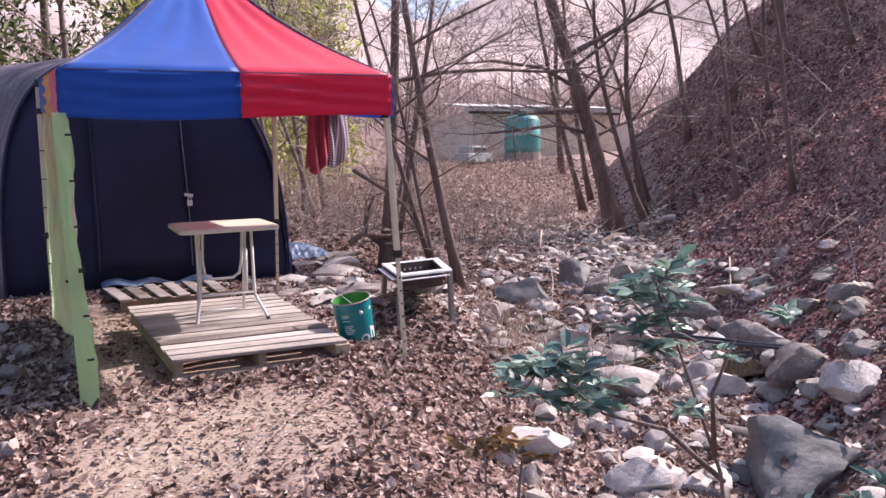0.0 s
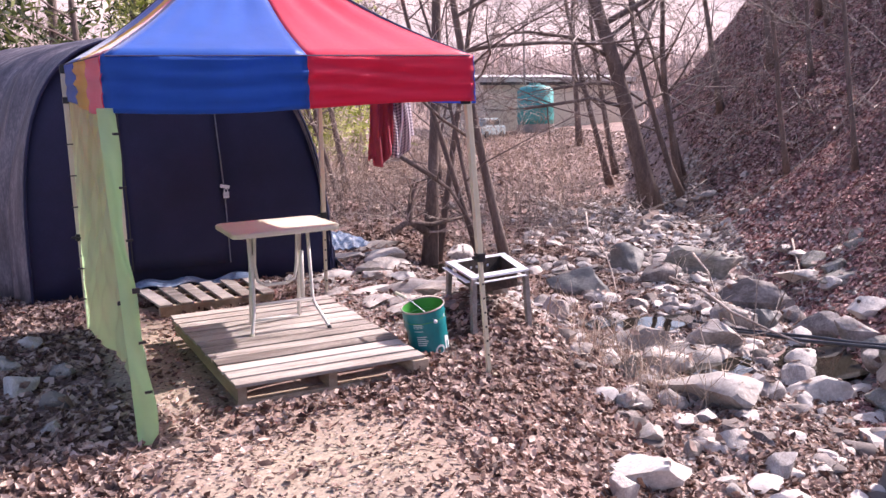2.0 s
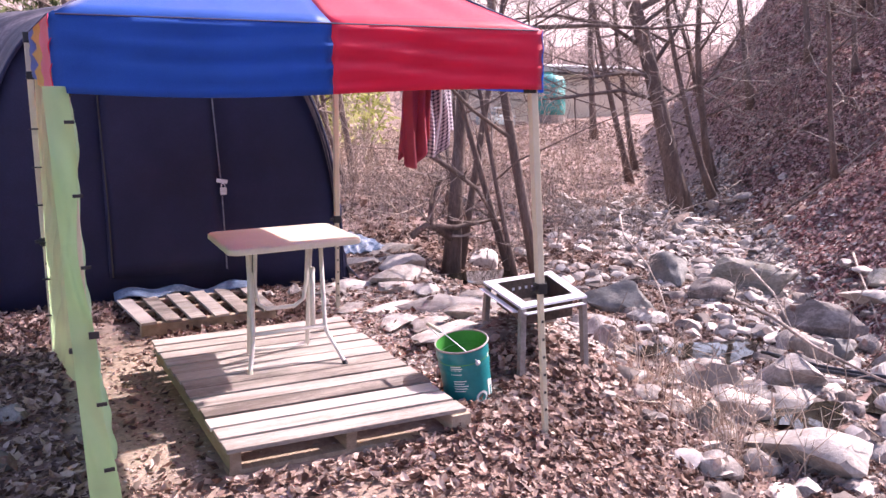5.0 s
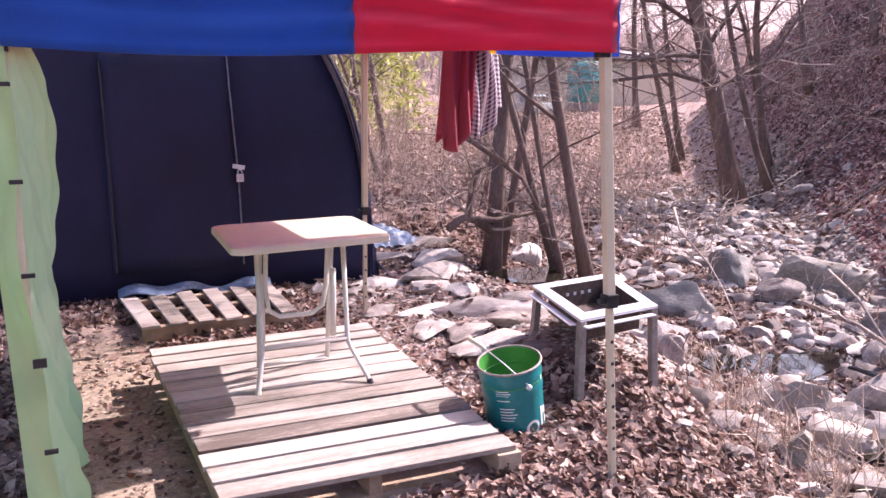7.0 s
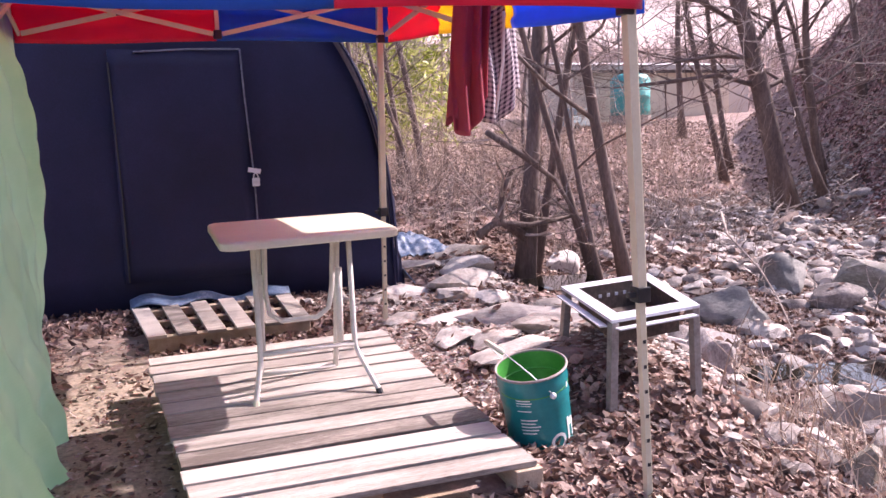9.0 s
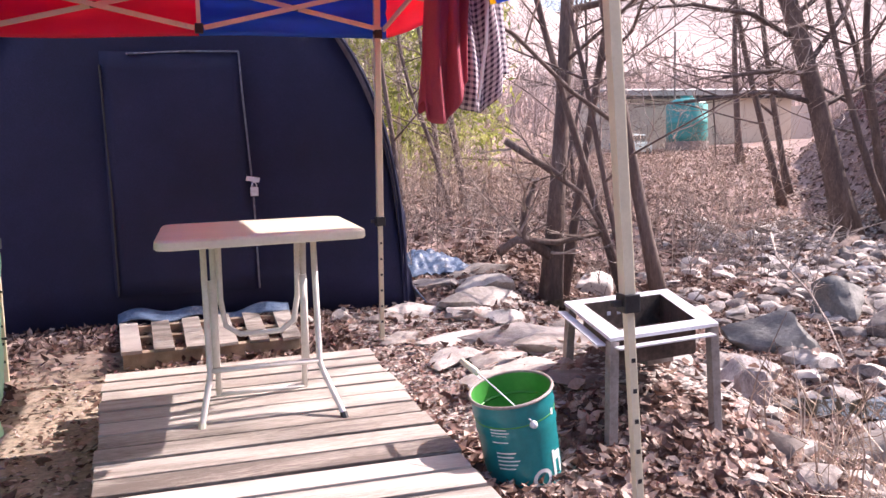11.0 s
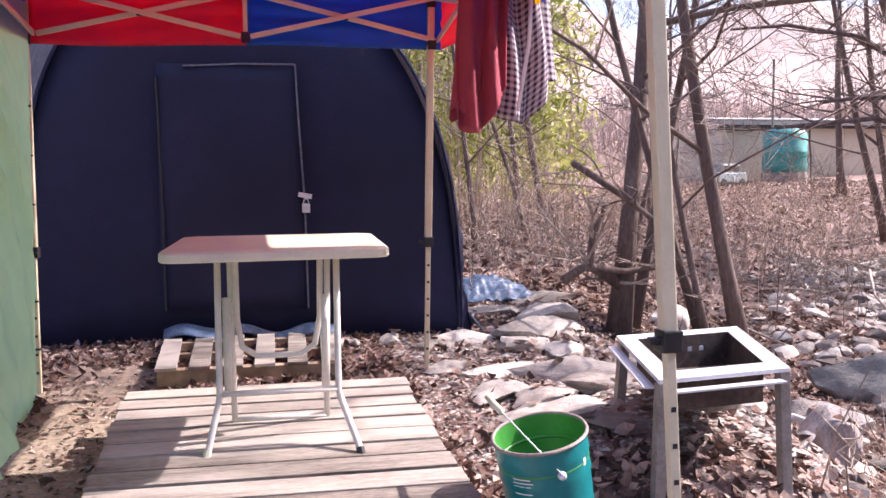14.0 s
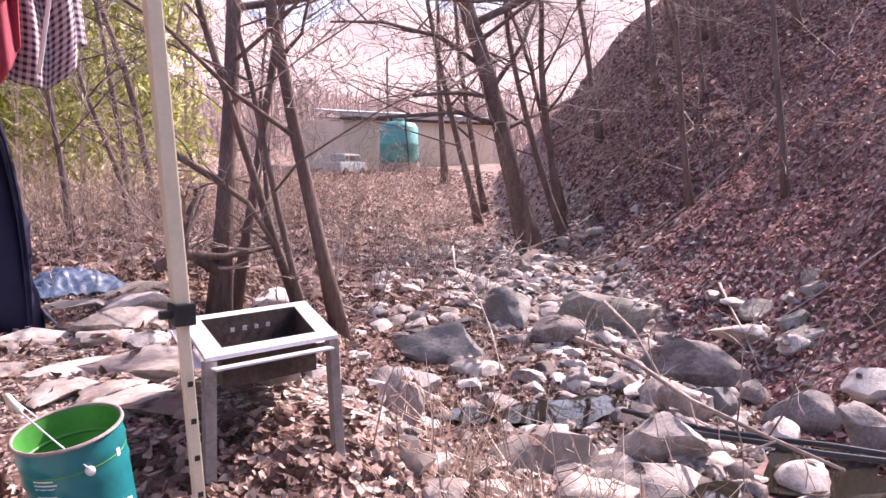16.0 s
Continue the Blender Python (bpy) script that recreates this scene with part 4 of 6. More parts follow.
# ---- hanging shirts ----
def shirts():
    top = thing("red_shirt", (4.55, 8.72, 1.22), "faded red cotton shirt hung from the canopy frame", "shirt")
    inv = top.matrix_basis.inverted()

    def fn(s, t):
        x = 4.475 + 0.165 * s + 0.02 * t - 0.012 * math.sin(3 * t)
        z = 1.235 + 0.10 * s * s - 0.035 * math.sin(4 * s) + (1.74 - 1.26) * t
        return inv @ Vector((x, 8.70 + 0.026 * math.sin(s * 15 + t * 2) + 0.03 * s, z))
    part("body", Build().sheet(fn, 24, 20), SHIRT_RED, top, smooth=True, thick=0.006)

    def slv(s, t):
        a = 2 * math.pi * s
        return inv @ Vector((4.50 + 0.045 * math.cos(a) + 0.05 * t, 8.74 + 0.03 * math.sin(a), 1.27 + 0.02 * math.sin(2 * a) + 0.44 * t))
    part("sleeve", Build().sheet(slv, 18, 8), SHIRT_RED, top, smooth=True)
    part("hook", Build().tube([inv @ Vector((4.56, 8.72, 1.72)), inv @ Vector((4.62, 8.72, 1.78)), inv @ Vector((4.76, 8.73, 1.80))], 0.003, 6), STEEL, top)

    top = thing("checked_shirt", (4.72, 8.84, 1.25), "dark and white checked cotton shirt hung from the canopy frame", "shirt")
    inv = top.matrix_basis.inverted()

    def body(s, t):
        x = 4.605 + 0.20 * s + 0.01 * math.sin(5 * t)
        z = 1.29 - 0.035 * math.sin(math.pi * s) + 0.10 * max(0, s - 0.6) + 0.46 * t
        return inv @ Vector((x, 8.80 + 0.03 * math.sin(s * 12 + 2 * t) + 0.05 * s, z))
    part("body", Build().sheet(body, 26, 20, uv=(0.26, 0.5)), CHECK, top, smooth=True, thick=0.005)

    def sleeve(s, t):
        a = 2 * math.pi * s
        return inv @ Vector((4.80 + 0.045 * math.cos(a) - 0.03 * t, 8.86 + 0.03 * math.sin(a), 1.40 + 0.34 * t))
    part("sleeve", Build().sheet(sleeve, 20, 8, uv=(0.24, 0.36)), CHECK, top, smooth=True)
    part("placket", Build().tube([inv @ Vector((4.69, 8.775, 1.30)), inv @ Vector((4.725, 8.775, 1.50)), inv @ Vector((4.74, 8.79, 1.70))], 0.007, 5), WHITE_INK, top)
    part("hook", Build().tube([inv @ Vector((4.70, 8.84, 1.72)), inv @ Vector((4.72, 8.84, 1.78)), inv @ Vector((4.76, 8.85, 1.81))], 0.003, 6), STEEL, top)


shirts()


# ---- rocks ----
def rock_mesh(seed, mat, flat=0.7, rough=0.22, fine=3):
    """A water-worn stone: a ball with a few worn facets, lumps and pits."""
    bm = bmesh.new()
    bmesh.ops.create_icosphere(bm, subdivisions=fine, radius=1.0)
    rr = random.Random(seed)
    off = Vector((rr.uniform(0, 90), rr.uniform(0, 90), rr.uniform(0, 90)))
    planes = [(Vector((rr.uniform(-1, 1), rr.uniform(-1, 1), rr.uniform(-0.4, 1))).normalized(), rr.uniform(0.42, 0.78)) for _ in range(13)]
    for vert in bm.verts:
        p = vert.co.copy()
        for nrm, d in planes:
            h = p.dot(nrm)
            if h > d:
                p -= nrm * (h - d) * 0.95
        p *= 1 + 0.9 * rough * noise.noise(p * 1.2 + off) + 0.09 * noise.noise(p * 2.9 + off) + 0.055 * noise.noise(p * 6.5 + off)
        p.z *= flat
        vert.co = p
    me = bpy.data.meshes.new("rock")
    bm.to_mesh(me)
    bm.free()
    me.materials.append(mat)
    me.polygons.foreach_set("use_smooth", [True] * len(me.polygons))
    me.set_sharp_from_angle(angle=radians(30))
    return me


ROCKS = [rock_mesh(k, ROCK, 0.62) for k in range(10)]
DARK = [rock_mesh(20 + k, WET_ROCK, 0.8, 0.2, 4) for k in range(3)]
MOSSY = [rock_mesh(30 + k, MOSS, 0.8, 0.2, 4) for k in range(2)]
FLAT = [rock_mesh(40 + k, PALE_ROCK, 0.32, 0.3) for k in range(5)]
PALE = [rock_mesh(50 + k, PALE_ROCK, 0.6) for k in range(4)]


def rock(me, x, y, sx, sy, h, turn=0.0, sink=0.25, label="grey creek boulder among leaves", group="creek boulders", tilt=0.0):
    """A stone that stands h metres out of the ground, with a part of its height sunk."""
    zs_ = [q.co.z for q in me.vertices]
    z0, z1 = min(zs_), max(zs_)
    sz = h / ((1 - sink) * (z1 - z0))
    ob = new("rock", me)
    ob.matrix_basis = Matrix.LocRotScale((x, y, gz(x, y) - z0 * sz - sink * (z1 - z0) * sz), Euler((radians(tilt), radians(tilt * 0.5), radians(turn))), (sx * 0.88, sy * 0.88, sz))
    return tagged(ob, label, "rock", group)


# flat stones laid beside the pallet and tent
for k, (x, y, sx, sy, sz, tr) in enumerate(((5.57, 11.10, 0.30, 0.24, 0.20, 20), (5.05, 11.02, 0.24, 0.14, 0.13, 5), (5.28, 10.68, 0.20, 0.14, 0.10, 40),
                                            (5.95, 12.2, 0.30, 0.2, 0.14, 10), (5.72, 11.42, 0.20, 0.18, 0.2, 60), (5.45, 11.75, 0.24, 0.16, 0.12, 0), (5.75, 11.75, 0.22, 0.16, 0.12, 30),
                                            (5.42, 10.08, 0.36, 0.20, 0.16, -8), (5.06, 10.20, 0.2, 0.14, 0.1, 12), (5.1, 9.62, 0.22, 0.15, 0.1, 30), (5.30, 9.45, 0.26, 0.17, 0.12, -15),
                                            (5.05, 9.22, 0.24, 0.15, 0.1, 5), (4.92, 9.78, 0.17, 0.12, 0.09, 70), (5.62, 9.60, 0.25, 0.16, 0.12, 22), (5.85, 10.45, 0.2, 0.14, 0.07, 12),
                                            (5.55, 9.15, 0.22, 0.16, 0.1, 44), (4.85, 10.85, 0.14, 0.10, 0.09, 12), (5.55, 10.62, 0.2, 0.16, 0.10, 50), (5.95, 9.5, 0.22, 0.17, 0.14, 80),
                                            (4.78, 10.3, 0.13, 0.09, 0.06, 31), (5.1, 8.98, 0.17, 0.11, 0.06, -25))):
    rock((FLAT + PALE)[k % 8], x, y, 1.5 * sx, 1.5 * sy, 0.62 * sz, tr, 0.4, "pale flat stepping stone set in the ground", "flat stones by the fire pit")
for k, (x, y, s) in enumerate(((4.35, 10.95, 0.09), (4.55, 10.9, 0.11), (4.62, 11.1, 0.08), (1.9, 8.7, 0.14), (2.25, 8.5, 0.11), (2.0, 8.1, 0.17), (2.2, 7.75, 0.2), (1.6, 9.3, 0.15), (2.05, 7.4, 0.2), (1.5, 8.3, 0.14), (2.5, 7.3, 0.1), (2.55, 8.7, 0.12), (2.4, 9.0, 0.15), (2.62, 9.2, 0.10), (2.3, 9.5, 0.13), (2.5, 8.3, 0.08), (2.2, 9.1, 0.12), (2.45, 9.9, 0.11))):
    rock(PALE[k % 4], x, y, s * 1.05, s * 0.9, s * 0.75, k * 50, 0.35, "small pale stone lying on the leaf litter", "loose stones")

# the big boulders of the creek
B, LONG = "", "long grey boulder with a sunlit top"
for k, (me, x, y, sx, sy, h, tr, lab) in enumerate((
        (DARK[0], 8.84, 11.26, 0.34, 0.30, 0.42, 20, "dark mossy boulder in the creek bed"), (MOSSY[0], 9.56, 10.66, 0.58, 0.40, 0.42, -30, "broad flat-topped boulder at the foot of the bank"),
        (ROCKS[0], 8.61, 10.53, 0.28, 0.2, 0.26, -35, B), (DARK[1], 7.66, 10.66, 0.40, 0.26, 0.34, -35, LONG), (FLAT[0], 7.56, 10.23, 0.2, 0.14, 0.15, -40, B),
        (ROCKS[2], 6.71, 9.81, 0.20, 0.2, 0.30, 30, B), (ROCKS[3], 6.32, 9.33, 0.13, 0.12, 0.25, 60, B), (ROCKS[6], 8.88, 9.43, 0.42, 0.22, 0.40, -62, "slanting boulder lit along its top"),
        (ROCKS[7], 8.82, 8.96, 0.15, 0.14, 0.18, 15, B), (ROCKS[4], 8.64, 8.53, 0.27, 0.22, 0.30, -40, B), (ROCKS[5], 8.44, 8.09, 0.26, 0.22, 0.30, -45, "rounded pinkish boulder over the pool"),
        (ROCKS[9], 8.88, 8.26, 0.26, 0.2, 0.2, 10, B), (ROCKS[1], 8.1, 9.2, 0.20, 0.16, 0.20, 20, B), (FLAT[1], 7.62, 8.72, 0.17, 0.13, 0.17, 60, "sunlit pale stone in the creek"),
        (FLAT[2], 8.00, 8.97, 0.22, 0.16, 0.24, -35, "sunlit pale stone in the creek"), (ROCKS[8], 8.02, 9.75, 0.15, 0.12, 0.13, 0, B), (FLAT[3], 6.80, 8.86, 0.32, 0.24, 0.22, -20, "broad sunlit slab beside the water"),
        (FLAT[0], 6.96, 8.36, 0.27, 0.2, 0.18, -40, "broad sunlit slab beside the water"), (DARK[2], 8.34, 8.93, 0.2, 0.16, 0.23, -50, "dark wet boulder in the creek"), (ROCKS[0], 8.24, 8.45, 0.16, 0.13, 0.18, 30, B),
        (ROCKS[2], 7.80, 8.11, 0.2, 0.16, 0.16, 70, B), (ROCKS[6], 7.64, 10.16, 0.13, 0.1, 0.11, 0, B), (FLAT[4], 9.71, 9.56, 0.34, 0.22, 0.16, -50, "flat stone set in the leafy bank"),
        (FLAT[1], 9.36, 9.56, 0.24, 0.16, 0.12, -45, "flat stone set in the leafy bank"), (ROCKS[3], 9.48, 9.09, 0.16, 0.13, 0.14, 0, B),
        (ROCKS[4], 10.06, 8.61, 0.2, 0.15, 0.12, 40, B), (PALE[0], 5.14, 6.93, 0.26, 0.18, 0.16, -25, B), (PALE[1], 5.48, 7.31, 0.11, 0.09, 0.13, 10, B), (MOSSY[1], 6.14, 8.19, 0.14, 0.12, 0.21, 0, "brownish boulder at the edge of the leaves"),
        (PALE[2], 5.66, 7.16, 0.10, 0.08, 0.12, 40, B), (FLAT[2], 6.52, 8.33, 0.26, 0.18, 0.20, -20, "sunlit pale stone in the creek"), (FLAT[4], 6.41, 7.67, 0.40, 0.30, 0.24, -35, "large sloping sunlit slab"),
        (ROCKS[0], 6.84, 7.59, 0.14, 0.11, 0.16, 0, "sunlit pale stone in the creek"), (FLAT[3], 7.34, 7.59, 0.28, 0.18, 0.2, -30, "sunlit pale stone in the creek"), (ROCKS[3], 7.34, 7.81, 0.17, 0.15, 0.22, 25, B),
        (ROCKS[2], 7.32, 8.53, 0.25, 0.2, 0.28, -35, B), (ROCKS[5], 4.82, 6.77, 0.11, 0.1, 0.18, 0, B), (ROCKS[1], 4.86, 6.55, 0.13, 0.1, 0.14, 35, B), (ROCKS[6], 5.52, 6.39, 0.26, 0.18, 0.22, -20, B),
        (FLAT[0], 5.86, 6.31, 0.22, 0.16, 0.15, 0, B), (DARK[0], 6.46, 6.16, 0.56, 0.46, 0.46, -20, "large dark grey boulder beside the stream"), (ROCKS[4], 7.66, 7.11, 0.32, 0.26, 0.34, 10, "pinkish boulder beside the pool"),
        (ROCKS[9], 7.26, 6.41, 0.3, 0.24, 0.26, 40, B), (ROCKS[7], 7.96, 7.51, 0.2, 0.16, 0.2, 60, B), (ROCKS[8], 7.06, 12.21, 0.3, 0.22, 0.26, 10, B), (ROCKS[2], 6.92, 10.30, 0.2, 0.15, 0.16, 50, B))):
    rock(me, x, y, 1.08 * sx, 1.08 * sy, 0.85 * h, tr, 0.2, lab or "grey creek boulder among leaves")
POOLS = ((8.22, 8.05, 0.75, 0.40), (7.50, 9.40, 0.44, 0.26), (6.55, 11.35, 0.40, 0.30), (6.9, 8.1, 0.32, 0.2), (7.0, 9.62, 0.2, 0.15))
rr = random.Random(5)
count = 0
while count < 190:
    u, v = rr.uniform(-1.5, 15), rr.gauss(0.7, 1.0)
    v -= 0.12 * max(0, u - 3)
    x, y = O[0] + A[0] * u + R0[0] * v, O[1] + A[1] * u + R0[1] * v
    if v > 2.4 or v < -1.0 - 0.3 * max(0, u - 3) or (x < 5.2 and y > 6.6) or y < 4.2 or x < 4.6 or (x < 5.9 and 8.2 < y < 9.6):
        continue
    if any(((x - px) / ra) ** 2 + ((y - py) / rb_) ** 2 < 1.0 for px, py, ra, rb_ in POOLS):
        continue
    s = rr.uniform(0.04, 0.13) * (1 + 0.03 * u)
    rock(ROCKS[rr.randrange(10)] if rr.random() < 0.55 else FLAT[rr.randrange(5)], x, y, s * rr.uniform(0.9, 1.6), s, s * rr.uniform(0.5, 1.0), rr.uniform(0, 180), 0.3, "small pale creek stone", "creek stones", tilt=rr.uniform(-15, 15))
    count += 1

rr = random.Random(8)
for k in range(24):
    u, v = rr.uniform(1.5, 6.5), rr.uniform(1.9, 3.0)
    x, y = O[0] + A[0] * u + R0[0] * v, O[1] + A[1] * u + R0[1] * v
    w = rr.uniform(0.10, 0.26)
    rock(MOSSY[k % 2], x, y, w * 1.3, w, w * rr.uniform(0.5, 0.8), rr.uniform(0, 180), 0.4, "brownish stone bedded in the leafy foot of the bank", "bank stones", tilt=rr.uniform(-15, 15))

# the water
bl = Build()
for cx, cy, rx, ry in POOLS:
    n = len(bl.v)
    for i in range(64):
        a = 2 * math.pi * i / 64
        k = 1 + 0.18 * math.sin(3 * a + cx) + 0.1 * math.sin(5 * a)
        bl.v.append((cx + rx * k * math.cos(a), cy + ry * k * math.sin(a), gz(cx, cy) + 0.055))
    bl.f.append(tuple(range(n, n + 64)))
tagged(part("water", bl, WATER), "shallow clear pools of creek water reflecting the sky", "water", kind="structure")

# ---- trees ----
def grow(bl, twigs, p, d, length, r, level, rg, bend=0.12, limit=3):
    steps = 5 if level == 0 else 4
    pts, rad = [p.copy()], [r]
    for k in range(steps):
        d = (d + Vector((rg.gauss(0, bend), rg.gauss(0, bend), rg.gauss(0.02, bend * 0.6)))).normalized()
        p = p + d * (length / steps)
        pts.append(p.copy())
        rad.append(r * (1 - 0.72 * (k + 1) / steps))
    (bl if level < 2 else twigs).tube(pts, rad, (9, 6, 4, 3, 3)[min(level, 4)], caps=level == 0)
    if level >= limit:
        return
    for k in range((5, 6, 5, 4)[min(level, 3)]):
        q = rg.uniform(0.28, 1.0) if level else rg.uniform(0.35, 1.0)
        i = min(int(q * steps), steps - 1)
        at = pts[i].lerp(pts[i + 1], q * steps - i)
        side = Vector((rg.gauss(0, 1), rg.gauss(0, 1), rg.gauss(0.25, 0.5))).normalized()
        nd = (d * 0.55 + side * 0.8).normalized()
        grow(bl, twigs, at, nd, length * rg.uniform(0.38, 0.62), max(rad[i] * rg.uniform(0.35, 0.6), 0.003), level + 1, rg, bend * 1.25, limit)


def bare_tree(x, y, height, r, lean=(0, 0), seed=1, label="slender leafless tree with dark bark", limit=4, crook=1.0):
    rg = random.Random(seed)
    z = gz(x, y) - 0.05
    top = thing("bare_tree", (x, y, z), label, "tree", "leafless trees")
    trunk, twigs = Build(), Build()
    pts, rad = [], []
    for k in range(11):
        q = k / 10
        flare = 1 + 0.5 * max(0, 1 - q * 9)
        pts.append(Vector((lean[0] * height * q + crook * height * (0.009 * math.sin(5 * q + seed) + 0.006 * math.sin(13 * q + 3 * seed) * q), lean[1] * height * q + crook * height * (0.008 * math.sin(4 * q + 2 * seed) + 0.006 * math.sin(11 * q + seed) * q), height * q)))
        rad.append(r * flare * (1 - 0.78 * q))
    trunk.tube(pts, rad, 10)
    for k in range(9):
        q = 0.22 + 0.75 * k / 9 + rg.uniform(-0.03, 0.03)
        i = min(int(q * 10), 9)
        at = pts[i].lerp(pts[i + 1], q * 10 - i)
        a = rg.uniform(0, 2 * math.pi)
        nd = Vector((math.cos(a), math.sin(a), rg.uniform(0.15, 0.9))).normalized()
        grow(trunk, twigs, at, nd, height * rg.uniform(0.2, 0.38) * (1.15 - 0.5 * q), rad[i] * rg.uniform(0.3, 0.55), 1, rg, 0.14, limit)
    part("trunk", trunk, BARK, top, smooth=True)
    part("crown", twigs, TWIG, top, "crown of fine bare twigs")
    return top


# the trees behind the fire pit, the dark trunk by the tent, and the leaning tree on the bank
bare_tree(7.18, 11.36, 7.5, 0.052, (-0.17, 0.0), 3, "leafless tree behind the fire pit, leaning slightly")
bare_tree(7.01, 11.46, 5.5, 0.034, (-0.33, 0.02), 4, "thin leaning leafless stem beside a larger tree")
bare_tree(6.91, 11.31, 4.5, 0.026, (-0.24, 0.05), 5, "thin leaning leafless stem beside a larger tree")
bare_tree(6.38, 11.71, 8.0, 0.068, (0.07, 0.03), 6, "dark rough-barked leafless tree by the creek")
bare_tree(6.51, 11.81, 6.5, 0.04, (0.20, 0.03), 7, "forked stem of a leafless creek tree")
slope_tree = bare_tree(12.78, 15.21, 9.5, 0.16, (-0.33, 0.0), 8, "tall leafless tree leaning out from the wooded bank")
for k, limb in enumerate((((-0.90, 0.0, 2.85), (-1.8, -0.2, 3.15), (-2.9, -0.4, 3.2), (-3.7, -0.5, 3.1)), ((-0.65, 0.0, 2.4), (-1.5, -0.3, 2.42), (-2.5, -0.5, 2.3)), ((-0.55, 0.0, 2.0), (-1.5, -0.2, 2.15), (-3.0, -0.4, 2.0)), ((-0.75, 0.0, 2.5), (0.1, 0.2, 3.3), (0.6, 0.3, 4.2)))):
    rg = random.Random(60 + k)
    bl, tw = Build(), Build()
    pts = [Vector(q) for q in limb]
    bl.tube(pts, [0.040 - 0.009 * i for i in range(len(pts))], 7)
    for i in range(len(pts) - 1):
        for _ in range(4):
            at = pts[i].lerp(pts[i + 1], rg.random())
            d = ((pts[i + 1] - pts[i]).normalized() * 0.9 + Vector((rg.gauss(0, 0.5), rg.gauss(0, 0.5), rg.gauss(0.1, 0.4)))).normalized()
            grow(tw, tw, at, d, rg.uniform(0.6, 1.3), 0.014, 2, rg, 0.16, 4)
    lb = part("limb", bl, BARK, slope_tree, smooth=True)
    part("twig_spray", tw, BARK, lb)
for x, y, h, r, l, s in ((13.46, 15.01, 6, 0.06, -0.35, 41), (13.76, 15.21, 6.5, 0.07, -0.28, 42), (14.16, 15.71, 6, 0.05, -0.42, 43), (8.16, 19.81, 6, 0.06, -0.12, 44), (8.46, 19.51, 6.5, 0.07, -0.18, 45), (7.46, 17.51, 5, 0.04, -0.2, 46), (9.66, 17.81, 5, 0.035, 0.1, 47), (8.76, 15.51, 4.5, 0.03, -0.1, 48), (7.76, 14.31, 4, 0.028, 0.12, 49)):
    bare_tree(x, y, h, r, (l, 0.0), s, crook=2.5)
bare_tree(15.4, 19.5, 8, 0.08, (-0.26, 0.0), 9)
bare_tree(16.6, 20.5, 8, 0.08, (-0.22, 0.0), 10)
bare_tree(17.0, 17.5, 8, 0.07, (-0.2, 0.05), 12, crook=2.5)
bare_tree(6.4, 16.0, 5, 0.04, (-0.12, 0.0), 19)
bare_tree(1.2, 15.5, 6, 0.07, (0.1, 0.0), 20)
bare_tree(3.8, 18.5, 7, 0.08, (-0.05, 0.0), 21)
bare_tree(20.5, 27.0, 9, 0.12, (-0.1, 0.0), 23)
# Out of view up the bank; added to throw branch shadows over the creek.
for k in range(18):
    rg = random.Random(300 + k)
    u, v = rg.uniform(-4, 11), rg.uniform(8.5, 16)
    bare_tree(O[0] + A[0] * u + R0[0] * v, O[1] + A[1] * u + R0[1] * v, rg.uniform(4, 8), rg.uniform(0.03, 0.07), (rg.uniform(-0.4, -0.05), rg.uniform(-0.1, 0.15)), 300 + k, "thin crooked leafless tree out of view, added to shade the creek", 3, 3.5)
bare_tree(12.0, 10.6, 5.0, 0.035, (-0.28, 0.02), 24, "thin leafless sapling on the leafy bank", crook=3.5)
bare_tree(13.0, 9.3, 6.0, 0.045, (-0.25, 0.1), 25, "thin leafless sapling on the leafy bank", crook=3.5)
bare_tree(12.8, 12.2, 6.0, 0.04, (-0.22, 0.05), 26, "thin leafless sapling on the leafy bank", crook=3.5)

for k in range(7):
    rg = random.Random(500 + k)
    u, v = rg.uniform(12.5, 18), rg.uniform(2.6, 5.2)
    bare_tree(O[0] + A[0] * u + R0[0] * v, O[1] + A[1] * u + R0[1] * v, rg.uniform(4.5, 7), rg.uniform(0.035, 0.07), (rg.uniform(-0.35, -0.1), 0.02), 500 + k, "thin leafless tree on the edge of the wooded bank", 3, 3.0)

# dead wood
def dead_branch(pts, r, seed, label):
    rg = random.Random(seed)
    p0 = Vector(pts[0])
    top = thing("dead_branch", tuple(p0), label, "branch", "fallen branches")
    bl, tw = Build(), Build()
    q = [Vector(p) - p0 for p in pts]
    bl.tube(q, [r * (1 - 0.6 * k / (len(q) - 1)) for k in range(len(q))], 7)
    for k in range(len(q) - 1):
        for _ in range(2):
            at = q[k].lerp(q[k + 1], rg.random())
            d = Vector((rg.gauss(0, 1), rg.gauss(0, 1), rg.gauss(0.3, 0.5))).normalized()
            grow(tw, tw, at, d, rg.uniform(0.25, 0.7), r * 0.35, 2, rg, 0.2, 3)
    part("limb", bl, TWIG if r < 0.02 else BARK, top, smooth=True)
    tagged(part("twig_spray", tw, TWIG, top), kind="stuff")


